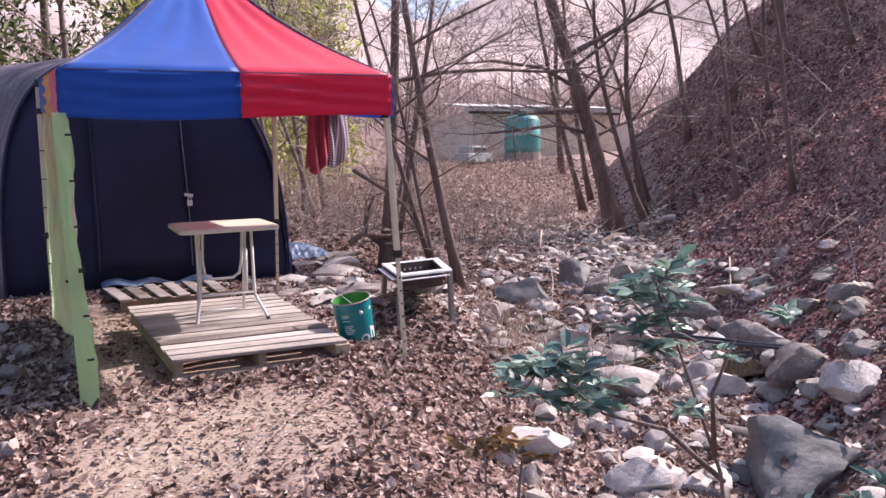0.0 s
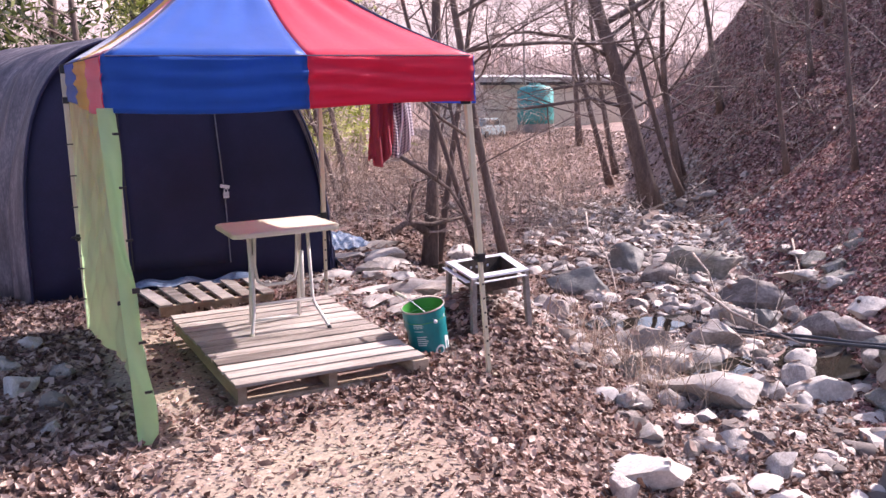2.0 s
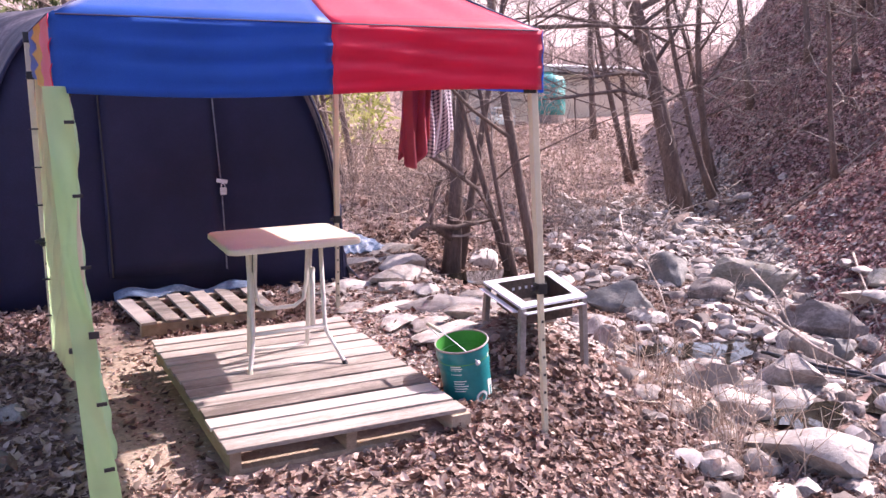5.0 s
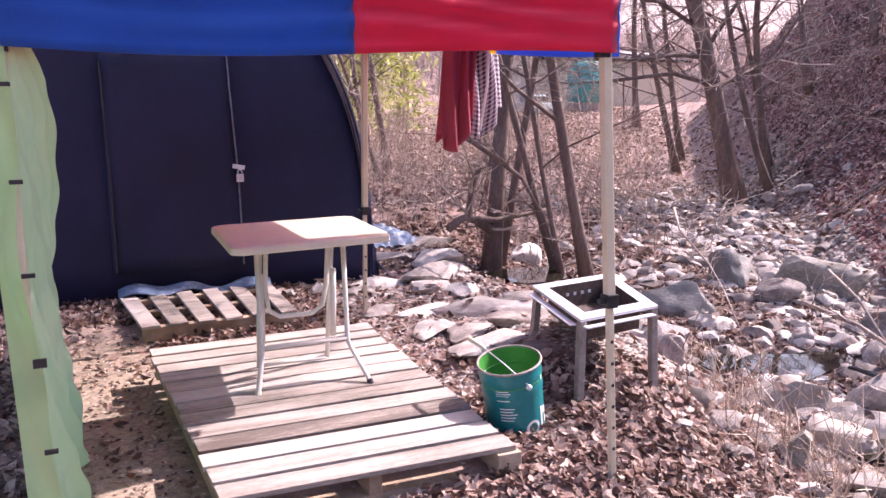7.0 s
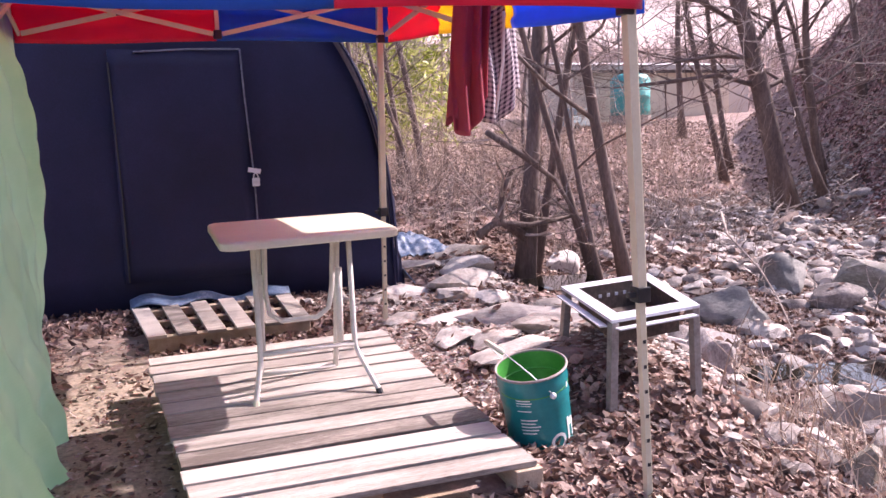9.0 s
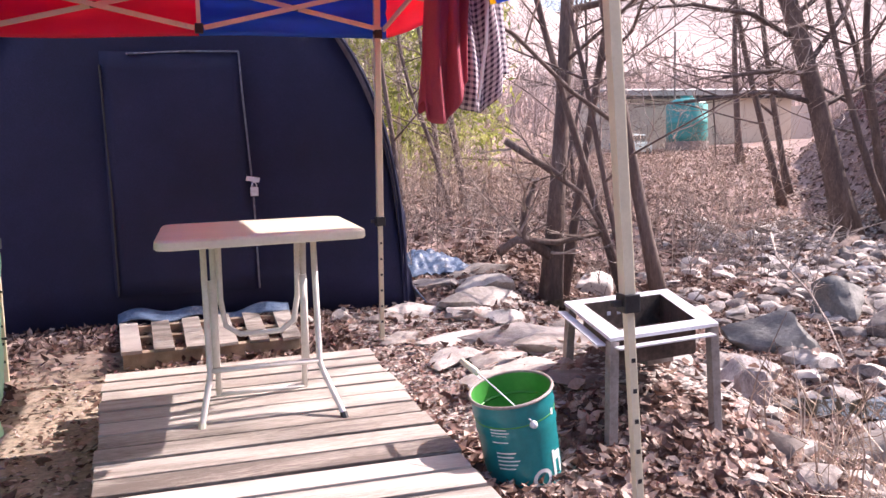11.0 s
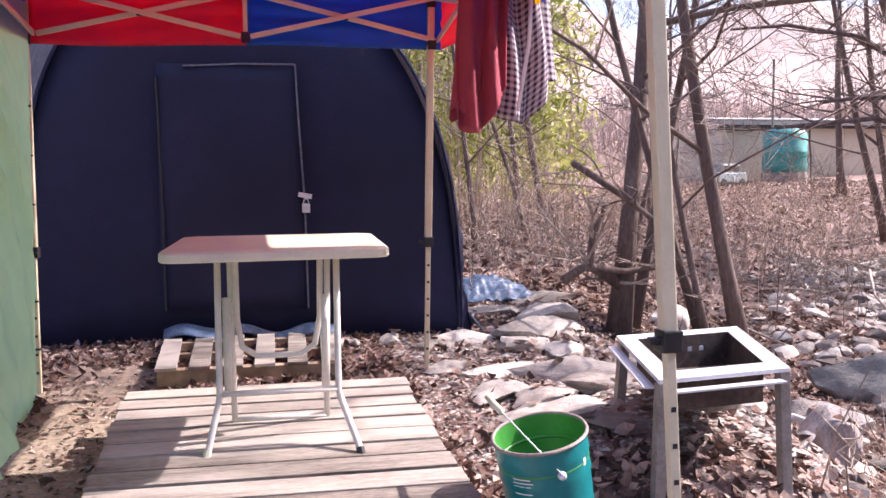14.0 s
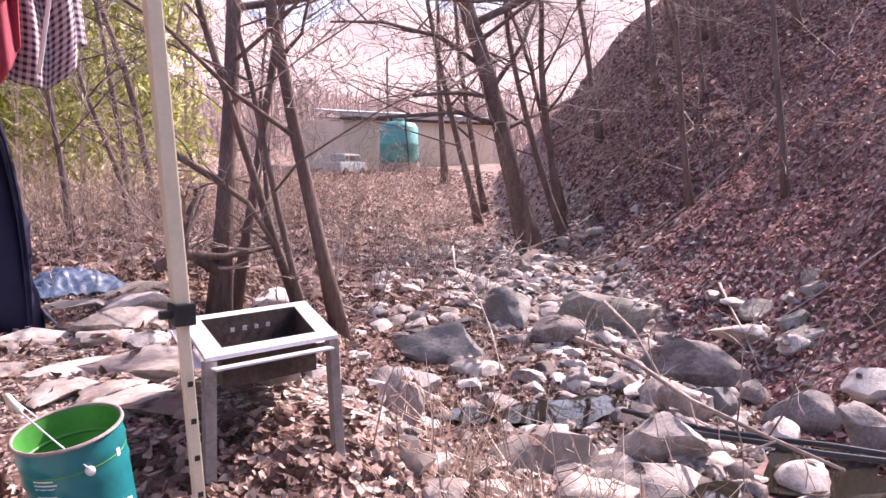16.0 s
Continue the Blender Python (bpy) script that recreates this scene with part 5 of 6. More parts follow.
dead_branch([(6.36, 11.66, 0.35), (6.11, 11.61, 0.50), (6.13, 11.61, 0.72), (6.25, 11.61, 0.95)], 0.045, 1, "dark broken branch standing against a trunk")
dead_branch([(5.91, 11.61, 0.40), (6.06, 11.61, 0.49), (6.40, 11.61, 0.45), (6.86, 11.56, 0.52)], 0.038, 2, "dark dead branch lying across the creek bank")
dead_branch([(5.86, 11.31, 1.22), (6.18, 11.31, 1.02), (6.45, 11.31, 0.83), (6.66, 11.31, 0.50), (6.82, 11.31, 0.1)], 0.026, 3, "thin dead branch leaning on a trunk")
dead_branch([(8.02, 9.77, -0.06), (7.80, 9.13, -0.06), (7.41, 8.46, -0.08), (7.26, 8.01, -0.1), (7.16, 7.61, -0.12)], 0.017, 4, "bare stick lying over creek stones")
dead_branch([(8.55, 9.99, 0.1), (8.20, 9.45, 0.02), (7.56, 8.71, -0.1)], 0.014, 5, "bare stick lying over creek stones")
dead_branch([(9.2, 12.55, 0.30), (8.75, 11.95, 0.16), (8.2, 10.95, 0.02), (7.75, 10.3, -0.06), (7.3, 9.7, -0.15)], 0.012, 6, "bare stick lying over creek stones")
dead_branch([(q, w, gz(q, w) + 0.05) for q, w in ((12.36, 14.61), (11.36, 13.91), (10.5, 13.2))], 0.08, 7, "mossy fallen log at the foot of a tree")
rg = random.Random(77)
for k in range(16):
    u, v = rg.uniform(4, 15), rg.uniform(1.6, 6.5)
    x, y = O[0] + A[0] * u + R0[0] * v, O[1] + A[1] * u + R0[1] * v
    a, ln = rg.uniform(2.2, 4.2), rg.uniform(0.7, 1.8)
    pts = []
    for i in range(4):
        px, py = x + ln * i / 3 * math.cos(a), y + ln * i / 3 * math.sin(a)
        pts.append((px, py, gz(px, py) + 0.03 + 0.05 * i * rg.random()))
    dead_branch(pts, rg.uniform(0.010, 0.018), 100 + k, "pale fallen stick on the leafy bank")


rg = random.Random(78)
for k in range(26):
    x, y = rg.uniform(7.0, 14.0), rg.uniform(12.0, 21.0)
    a, ln = rg.uniform(0, 6.28), rg.uniform(0.9, 2.4)
    pts = []
    for i in range(4):
        px, py = x + ln * i / 3 * math.cos(a), y + ln * i / 3 * math.sin(a)
        pts.append((px, py, gz(px, py) + 0.04 + 0.14 * i * rg.random()))
    dead_branch(pts, rg.uniform(0.012, 0.02), 200 + k, "pale fallen stick lying on the valley floor")


# ---- undergrowth ----
def brush(name, spots, mat, label, h=(0.6, 1.8), r=0.005, forks=4, seed=1):
    rg = random.Random(seed)
    bl = Build()
    for x, y in spots:
        z = gz(x, y)
        hh = rg.uniform(*h)
        d = Vector((rg.gauss(0, 0.25), rg.gauss(0, 0.25), 1)).normalized()
        b0 = Vector((x, y, z - 0.02))
        pts = [b0, b0 + d * hh * 0.5, b0 + (d + Vector((rg.gauss(0, 0.15), rg.gauss(0, 0.15), 0))) * hh]
        bl.tube(pts, [r, r * 0.75, r * 0.3], 3, caps=False)
        for _ in range(forks):
            q = rg.uniform(0.2, 0.9)
            at = pts[0].lerp(pts[2], q)
            e = Vector((rg.gauss(0, 1), rg.gauss(0, 1), rg.uniform(0.2, 1.4))).normalized()
            ln = hh * rg.uniform(0.15, 0.45)
            mid = at + e * ln * 0.5
            bl.tube([at, mid, mid + (e + Vector((rg.gauss(0, 0.4), rg.gauss(0, 0.4), 0.2))) * ln * 0.5], [r * 0.6, r * 0.45, r * 0.2], 3, caps=False)
    return tagged(part(name, bl, mat), label, "brush", kind="stuff")


rg = random.Random(11)
spots = []
while len(spots) < 620:
    x, y = rg.uniform(5.4, 16), rg.uniform(13.0, 30)
    u = (x - O[0]) * A[0] + (y - O[1]) * A[1]
    v = (x - O[0]) * R0[0] + (y - O[1]) * R0[1]
    if v < 0.3 - 0.05 * u or (u > 19 and v < 4):
        spots.append((x, y))
brush("dry_brush", spots, DRY_STEM, "tangle of dry leafless shrubs behind the tent", (0.5, 2.0), 0.005, 9, 2)
spots = [(rg.uniform(-4, 3.5), rg.uniform(12.5, 18)) for _ in range(250)]
spots = [q for q in spots if q[0] < 2.3 - 0.42 * (q[1] - 11.2) or q[1] > 16.5]
brush("dry_brush", spots, TWIG, "leafless shrubs beside the tent", (0.8, 2.6), 0.008, 7, 3)
spots = []
while len(spots) < 420:
    u, v = rg.uniform(1, 26), rg.uniform(2.2, 12)
    spots.append((O[0] + A[0] * u + R0[0] * v, O[1] + A[1] * u + R0[1] * v))
brush("bank_brush", spots, TWIG, "sparse bare twigs and saplings on the leafy bank", (0.3, 1.7), 0.005, 8, 4)
spots = [(6.1 + rg.gauss(0, 0.22), 8.0 + rg.gauss(0, 0.28)) for _ in range(60)] + [(6.05 + rg.gauss(0, 0.2), 8.5 + rg.gauss(0, 0.2)) for _ in range(22)]
brush("creek_weeds", spots, DRY_STEM, "dry reddish weeds among the creek stones", (0.2, 0.55), 0.004, 5, 5)


spots = []
while len(spots) < 330:
    x, y = rg.uniform(5.4, 11.0), rg.uniform(12.2, 18.0)
    if (x - O[0]) * R0[0] + (y - O[1]) * R0[1] < 0.2:
        spots.append((x, y))
brush("bramble", spots, TWIG, "low grey tangle of bare brambles behind the creek trees", (0.25, 1.1), 0.004, 9, 6)


def foliage(name, centres, n, spread, size, mat, label, seed):
    """Masses of single leaves about their twigs, with gaps, as one mesh."""
    g2 = np.random.default_rng(seed)
    k = g2.integers(0, len(centres), n)
    c = np.array(centres)[k] + g2.normal(0, 1, (n, 3)) * np.array(spread)
    t1 = g2.normal(0, 1, (n, 3)) + (0, 0, -0.5)
    t1 /= np.linalg.norm(t1, axis=1)[:, None]
    t2 = np.cross(t1, g2.normal(0, 1, (n, 3)))
    t2 /= np.linalg.norm(t2, axis=1)[:, None]
    s = size * g2.uniform(0.6, 1.4, n)[:, None]
    V = np.stack((c - t1 * s, c - t2 * s * 0.22, c + t1 * s, c + t2 * s * 0.22), 1).reshape(-1, 3)
    bl = Build()
    bl.v, bl.f = V.tolist(), (np.arange(n)[:, None] * 4 + np.arange(4)).tolist()
    return tagged(part(name, bl, mat), label, "foliage", kind="stuff")


g3 = random.Random(9)
centres = []
for _ in range(70):
    x, y = g3.uniform(5.5, 10.5), g3.uniform(22, 29)
    b0 = gz(x, y)
    for h in range(7):
        centres.append((x + g3.gauss(0, 0.2), y + g3.gauss(0, 0.2), b0 + 1.2 + 0.75 * h))
foliage("bamboo_grove", centres, 22000, (0.28, 0.28, 0.30), 0.13, BAMBOO, "yellow-green bamboo thicket behind the tent", 3)
culms = Build()
for _ in range(60):
    x, y = g3.uniform(5.5, 10.5), g3.uniform(22, 29)
    culms.tube([(x, y, gz(x, y) - 0.1), (x + g3.gauss(0, 0.2), y, gz(x, y) + 3), (x + g3.gauss(0, 0.5), y, gz(x, y) + 6.5)], [0.03, 0.025, 0.01], 5, caps=False)
tagged(part("bamboo_culms", culms, DRY_STEM), "thin pale bamboo stems", "foliage", kind="stuff")


def evergreen(x, y, h, seed):
    rg = random.Random(seed)
    b0 = gz(x, y)
    top = thing("evergreen_tree", (x, y, b0 - 0.05), "dense dark evergreen tree behind the tent", "tree", "evergreens")
    part("trunk", Build().tube([(0, 0, 0), (0.1, 0, h * 0.5), (0.05, 0, h)], [0.12, 0.08, 0.02], 8), BARK, top, smooth=True)
    cs = []
    for k in range(90):
        q = rg.uniform(0.16, 1.0)
        a, rad = rg.uniform(0, 6.283), (1.25 - q) * h * 0.30 * rg.uniform(0.4, 1.0)
        cs.append((rad * math.cos(a), rad * math.sin(a), h * q))
    g2 = np.random.default_rng(seed)
    n = 7000
    k = g2.integers(0, len(cs), n)
    c = np.array(cs)[k] + g2.normal(0, 0.2, (n, 3))
    t1 = g2.normal(0, 1, (n, 3))
    t1 /= np.linalg.norm(t1, axis=1)[:, None]
    t2 = np.cross(t1, g2.normal(0, 1, (n, 3)))
    t2 /= np.linalg.norm(t2, axis=1)[:, None]
    s = 0.085 * g2.uniform(0.6, 1.4, n)[:, None]
    bl = Build()
    bl.v = np.stack((c - t1 * s, c - t2 * s * 0.3, c + t1 * s, c + t2 * s * 0.3), 1).reshape(-1, 3).tolist()
    bl.f = (np.arange(n)[:, None] * 4 + np.arange(4)).tolist()
    part("crown", bl, PINE, top, "dark green crown with sunlit edges")


evergreen(1.2, 18.0, 7.5, 1)
evergreen(-1.2, 17.0, 7.0, 2)
evergreen(3.3, 20.5, 7.5, 3)
evergreen(5.6, 27.0, 9.0, 4)
evergreen(-3.5, 15.5, 7.0, 5)


# ---- green shrubs near the stream ----
def shrub(x, y, stems, clusters, seed, label, size=0.026, leaf=None, leaf_label="glossy green leaves"):
    """Bent woody stems with glossy leaves in loose sprays, each (place, spread, count)."""
    rg = random.Random(seed)
    base = Vector((x, y, gz(x, y) - 0.03))
    top = thing("green_shrub", tuple(base), label, "shrub", "evergreen shrubs")
    for line in stems:
        pts = [Vector(q) - base for q in line]
        part("stem", Build().tube(pts, [0.0065 * (1 - 0.7 * k / (len(pts) - 1)) for k in range(len(pts))], 7), BARK, top, smooth=True)
    for place, wide, n_leaf in clusters:
        mid = Vector(place) - base
        leaves, spray = Build(), Build()
        for _ in range(max(2, n_leaf // 8)):
            root = mid + Vector((rg.gauss(0, wide * 0.55), rg.gauss(0, wide * 0.55), rg.gauss(-wide * 0.3, wide * 0.4)))
            way = Vector((rg.gauss(0, 1), rg.gauss(0, 1), rg.uniform(-0.1, 0.7))).normalized()
            tip = root + way * wide * rg.uniform(0.8, 1.6)
            spray.tube([mid.lerp(root, 0.5), root, tip], [0.0018, 0.0015, 0.0008], 4, caps=False)
            for k in range(8):
                side = way.cross(Vector((0, 0, 1))).normalized() * (1 if k % 2 else -1)
                d = (way * rg.uniform(0.3, 1.0) + side * rg.uniform(0.5, 1.1) + Vector((0, 0, rg.gauss(0.05, 0.25)))).normalized()
                ln, w = size * rg.uniform(0.6, 1.2), size * rg.uniform(0.34, 0.55)
                at = root.lerp(tip, (k + 1) / 8) + d * ln
                s = d.cross(Vector((rg.gauss(0, 0.35), rg.gauss(0, 0.35), 1))).normalized()
                up = s.cross(d)
                n0 = len(leaves.v)
                for a, b, c in ((-1, 0, 0), (-0.45, -0.8, 0.12), (0.25, -0.95, 0.1), (1, 0, -0.15), (0.25, 0.95, 0.1), (-0.45, 0.8, 0.12), (0, 0, -0.03)):
                    leaves.v.append(tuple(at + d * (a * ln) + s * (b * w) + up * (c * ln)))
                leaves.f += [(n0 + i, n0 + (i + 1) % 6, n0 + 6) for i in range(6)]
        tagged(part("foliage", leaves, leaf or GREEN_LEAF, top, leaf_label), kind="stuff")
        tagged(part("twig_spray", spray, BARK, top), kind="stuff")


shrub(3.97, 4.42, [[(3.97, 4.42, -0.2), (3.93, 4.42, 0.3), (3.87, 4.41, 0.62), (3.79, 4.43, 0.84), (3.73, 4.46, 1.03)], [(3.88, 4.41, 0.60), (3.76, 4.46, 0.72), (3.64, 4.51, 0.76), (3.54, 4.55, 0.85)], [(3.85, 4.41, 0.66), (3.83, 4.40, 0.80), (3.85, 4.36, 0.92)]],
      [((3.53, 4.56, 0.87), 0.06, 130), ((3.60, 4.53, 0.80), 0.055, 100), ((3.73, 4.46, 1.03), 0.06, 120), ((3.70, 4.47, 0.94), 0.045, 48), ((3.90, 4.28, 0.98), 0.03, 10), ((3.77, 4.41, 0.76), 0.04, 16), ((3.80, 4.42, 0.90), 0.05, 32)], 1, "young green-leaved shrub with a bent stem growing beside the stream", 0.024)
shrub(4.05, 4.05, [[(4.05, 4.05, -0.2), (4.0, 4.1, 0.3), (3.92, 4.16, 0.58)], [(4.0, 4.1, 0.25), (4.06, 4.10, 0.45), (4.08, 4.14, 0.62)]],
      [((3.91, 4.16, 0.60), 0.06, 80), ((4.06, 4.13, 0.62), 0.05, 34)], 2, "low green-leaved shrub beside a boulder", 0.023)

shrub(3.50, 4.68, [[(3.50, 4.68, -0.1), (3.46, 4.66, 0.35), (3.42, 4.62, 0.70)], [(3.46, 4.66, 0.35), (3.50, 4.62, 0.55), (3.49, 4.58, 0.70)]],
      [((3.41, 4.62, 0.73), 0.05, 40), ((3.48, 4.59, 0.70), 0.045, 32)], 3, "withered bush with curled yellow-brown leaves", 0.022, DRY_LEAF, "curled yellow-brown leaves")

# ---- tarpaulin bundle, hoses, bits ----
def tarp_heap():
    top = thing("tarpaulin_heap", (5.55, 12.35, gz(5.55, 12.35)), "crumpled blue tarpaulin heap beside the tent", "tarpaulin")
    part("cloth", Build().sheet(lambda s, t: ((s - 0.5) * 0.75, (t - 0.5) * 0.6, 0.13 * math.sin(math.pi * s) * math.sin(math.pi * t) + 0.07 * abs(noise.noise(Vector((4 * s, 4 * t, 1.0)))) + 0.05 * abs(noise.noise(Vector((11 * s, 11 * t, 5.0))))), 46, 40), TARP, top, smooth=True, thick=0.006)


tarp_heap()
for k, (off, lift) in enumerate(((0.0, 0.0), (0.09, 0.015))):
    top = thing("water_hose", (7.56, 8.41, -0.3), "black plastic water hose lying across the stream", "hose", "water hoses")
    pts = [(0.0, 0.5 + off, 0.02), (-0.13 + off, 0.0, 0.06), (-0.07 + off, -0.28, 0.08), (0.0 + off, -0.52, 0.08 + lift), (0.08 + off, -0.8, 0.1), (0.4 + off, -1.6, 0.14), (1.2, -2.4, 0.3)]
    part("pipe", Build().tube(pts, 0.014, 8), WATER_PIPE, top, smooth=True)

# ---- the house and the water tank up the valley ----
def house():
    top = thing("farm_building", (26.0, 37.0, gz(26, 37)), "low beige farm building with a pale metal roof", "house")
    d = Vector((8.2, 2.2, 0)).normalized()
    nrm = Vector((d.y, -d.x, 0))
    ang = math.degrees(math.atan2(d.y, d.x))
    m = pose(0, 0, 0, 0, 0, ang - 18)
    b0 = 1.2 - gz(26, 37)
    part("wall", Build().box(-3.4, 0, b0 - 1, 5.0, 5, b0 + 2.55, m), PLASTER, top, "beige rendered wall")
    roof = Build().box(-3.8, -0.35, b0 + 2.55, 5.4, 0.1, b0 + 2.78, m)
    part("roof_edge", roof, ROOFING, top, "pale metal roof edge")
    rf = Build()
    rf.v = [tuple(m @ Vector(q)) for q in ((-3.8, -0.35, b0 + 2.78), (5.4, -0.35, b0 + 2.78), (5.4, 3, b0 + 3.15), (-3.8, 3, b0 + 3.15), (-3.8, -0.35, b0 + 2.7), (5.4, -0.35, b0 + 2.7), (5.4, 3, b0 + 3.05), (-3.8, 3, b0 + 3.05))]
    rf.f = [(0, 1, 2, 3), (7, 6, 5, 4), (0, 4, 5, 1), (1, 5, 6, 2), (2, 6, 7, 3), (3, 7, 4, 0)]
    part("roof", rf, ROOFING, top, "pale metal roof sheet")
    # Black strip drawn under the roof edge to stand in for its eave shadow.
    part("eave_shadow_strip", Build().box(-3.7, -0.3, b0 + 2.42, 5.3, -0.22, b0 + 2.56, m), BLACK, top)
    part("pole", Build().tube([m @ Vector((-1.6, -0.8, b0)), m @ Vector((-1.6, -0.8, b0 + 5.2))], 0.05, 8), RUST, top, "thin utility pole")
    part("end_wall", Build().box(5.0, 0.3, b0 - 1, 6.4, 4.5, b0 + 2.1, m), ROOFING, top, "white end wall")


house()


def tank():
    x, y = 24.2, 35.2
    top = thing("water_tank", (x, y, gz(x, y)), "turquoise plastic water tank on a stand", "water tank")
    b0 = 1.45 - gz(x, y)
    part("body", Build().lathe([(0.0, b0 + 0.25), (0.82, b0 + 0.25), (0.86, b0 + 0.5), (0.84, b0 + 1.0), (0.87, b0 + 1.05), (0.84, b0 + 1.1), (0.85, b0 + 1.75), (0.70, b0 + 1.95), (0.25, b0 + 2.05), (0.0, b0 + 2.05)], 28), TANK, top, smooth=True)
    part("lid", Build().lathe([(0.26, b0 + 2.04), (0.26, b0 + 2.14), (0.0, b0 + 2.16)], 20), TANK, top)
    part("stand", Build().lathe([(0.9, b0 - 1.0), (0.9, b0 + 0.25), (0.0, b0 + 0.25)], 16), RUST, top, "block stand")


tank()


def parked_thing():
    x, y = 20.9, 34.2
    top = thing("parked_van", (x, y, gz(x, y)), "pale blue van partly hidden by brush", "van", turn=25)
    top.scale = (0.5, 0.5, 0.5)
    b = 0.25
    part("body", Build().box(-1.9, -0.8, b, 1.9, 0.8, b + 0.8), VAN_PAINT, top, bevel=0.12)
    part("cabin", Build().box(-1.2, -0.72, b + 0.75, 1.1, 0.72, b + 1.45), VAN_PAINT, top, bevel=0.18)
    part("window", Build().box(-1.0, -0.75, b + 0.9, 0.9, -0.70, b + 1.3), BLACK, top)
    for wx in (-1.2, 1.2):
        m = pose(wx, -0.78, 0.3, 90, 0, 0)
        part("wheel", Build().lathe([(0, -0.1), (0.28, -0.1), (0.3, -0.05), (0.3, 0.05), (0.28, 0.1), (0, 0.1)], 18, m), BLACK, top)


parked_thing()

# the hillside that closes the valley, its haze put into colour and glow
def hillside(s, t):
    az = radians(-75 + 190 * s)
    d = 78 + 110 * t
    el = 10.5 + 2.5 * math.exp(-((math.degrees(az) - 46) / 18) ** 2) + 1.0 * math.sin(7 * az) + 0.6 * math.sin(23 * az)
    x, y = O[0] + d * math.sin(az), O[1] + d * math.cos(az)
    z = 2 + 186 * math.tan(radians(el)) * t ** 1.2 + 2.5 * t * math.sin(9 * t + 31 * az)
    return (x, y, z)


tagged(part("backdrop", Build().sheet(hillside, 120, 24), HAZE, smooth=True), "far pinkish-brown hillside with haze painted as a pale glow", "hillside", kind="structure")

# far wooded slopes
rg = random.Random(21)
far = Build()
for _ in range(1500):
    a = radians(rg.uniform(-25, 62))
    d = rg.uniform(48, 76)
    x, y = O[0] + d * math.sin(a), O[1] + d * math.cos(a)
    z = gz(x, y)
    h = rg.uniform(1.5, 4.5)
    p0 = Vector((x, y, z))
    p1 = p0 + Vector((rg.gauss(0, 0.5), 0, h))
    far.tube([p0, p1], [0.06, 0.015], 3, caps=False)
    for _ in range(6):
        q = p0.lerp(p1, rg.uniform(0.2, 0.95))
        e = Vector((rg.gauss(0, 1), rg.gauss(0, 1), rg.uniform(0.3, 1.2))).normalized() * h * 0.35
        far.tube([q, q + e], [0.03, 0.01], 3, caps=False)
tagged(part("far_woods", far, HAZED_STEM), "far leafless woods on the valley slopes, haze put into their colour", "woods", kind="stuff")

# ---- leaf litter, last ----
def leaf_spots(n, x0, x1, y0, y1, keep):
    xs, ys = rng.uniform(x0, x1, n), rng.uniform(y0, y1, n)
    k = keep(xs, ys)
    return xs[k], ys[k]


def uv_of(x, y):
    return (x - O[0]) * A[0] + (y - O[1]) * A[1], (x - O[0]) * R0[0] + (y - O[1]) * R0[1]


def on_bank(x, y):
    u, v = uv_of(x, y)
    bare = trodden(x, y)
    wet = np.zeros(len(x), bool)
    for cx, cy, ra, rb_ in POOLS:
        wet |= ((x - cx) / ra) ** 2 + ((y - cy) / rb_) ** 2 < 1.0
    tentarea = (x > 2.6) & (x < 5.1) & (y > 11.3)
    deck = (x > 3.36) & (x < 4.47) & (y > 8.1) & (y < 9.76)
    thin = (1 - 0.93 * smooth_step(0.2, 0.65, bare)) * np.where(v > 0.3, 0.62, 1.0)
    thin = thin * np.where((x > 4.55) & (x < 6.3) & (y > 8.75) & (y < 11.4), 0.15, 1.0)
    patch = 0.75 + 0.35 * wobble(x, y, 1.9, 8)
    return (v < 2.8) & ~tentarea & ~deck & ~wet & (rng.uniform(0, 1, len(x)) < thin * patch)


xs, ys = leaf_spots(175000, -0.8, 9.0, 3.6, 13.5, on_bank)
scatter_leaves("leaf_litter", xs, ys, 0.053, LEAF, "thick litter of curled brown oak leaves")
xs, ys = leaf_spots(60000, -0.8, 5.2, 4.0, 10.5, lambda x, y: (rng.uniform(0, 1, len(x)) > 0.55 * trodden(x, y)) & ~((x > 3.36) & (x < 4.47) & (y > 8.1) & (y < 9.76)))
scatter_leaves("leaf_crumbs", xs, ys, 0.026, LEAF, "broken leaf crumbs trodden into the soil", 0.004, 0.3, True)
xs, ys = leaf_spots(60000, -3, 26, 12, 36, lambda x, y: uv_of(x, y)[1] < 6)
scatter_leaves("leaf_litter", xs, ys, 0.11, LEAF, "brown leaf litter under the shrubs", folded=True)


xs, ys = leaf_spots(190000, -7, 12.0, -4, 16, lambda x, y: (uv_of(x, y)[1] < 12) & ((y < 3.7) | (x < -0.7)))
scatter_leaves("leaf_litter", xs, ys, 0.062, LEAF, "brown leaf litter along the valley path", folded=True)


def on_hill(x, y):
    u, v = uv_of(x, y)
    return (v > 1.6) & (v < 14) & (u > -2)


xs, ys = leaf_spots(520000, 7.0, 24, 0.0, 26, on_hill)
scatter_leaves("bank_leaves", xs, ys, 0.058, HILL_LEAF, "dark reddish-brown leaf litter on the steep bank", stand=0.5, folded=True)

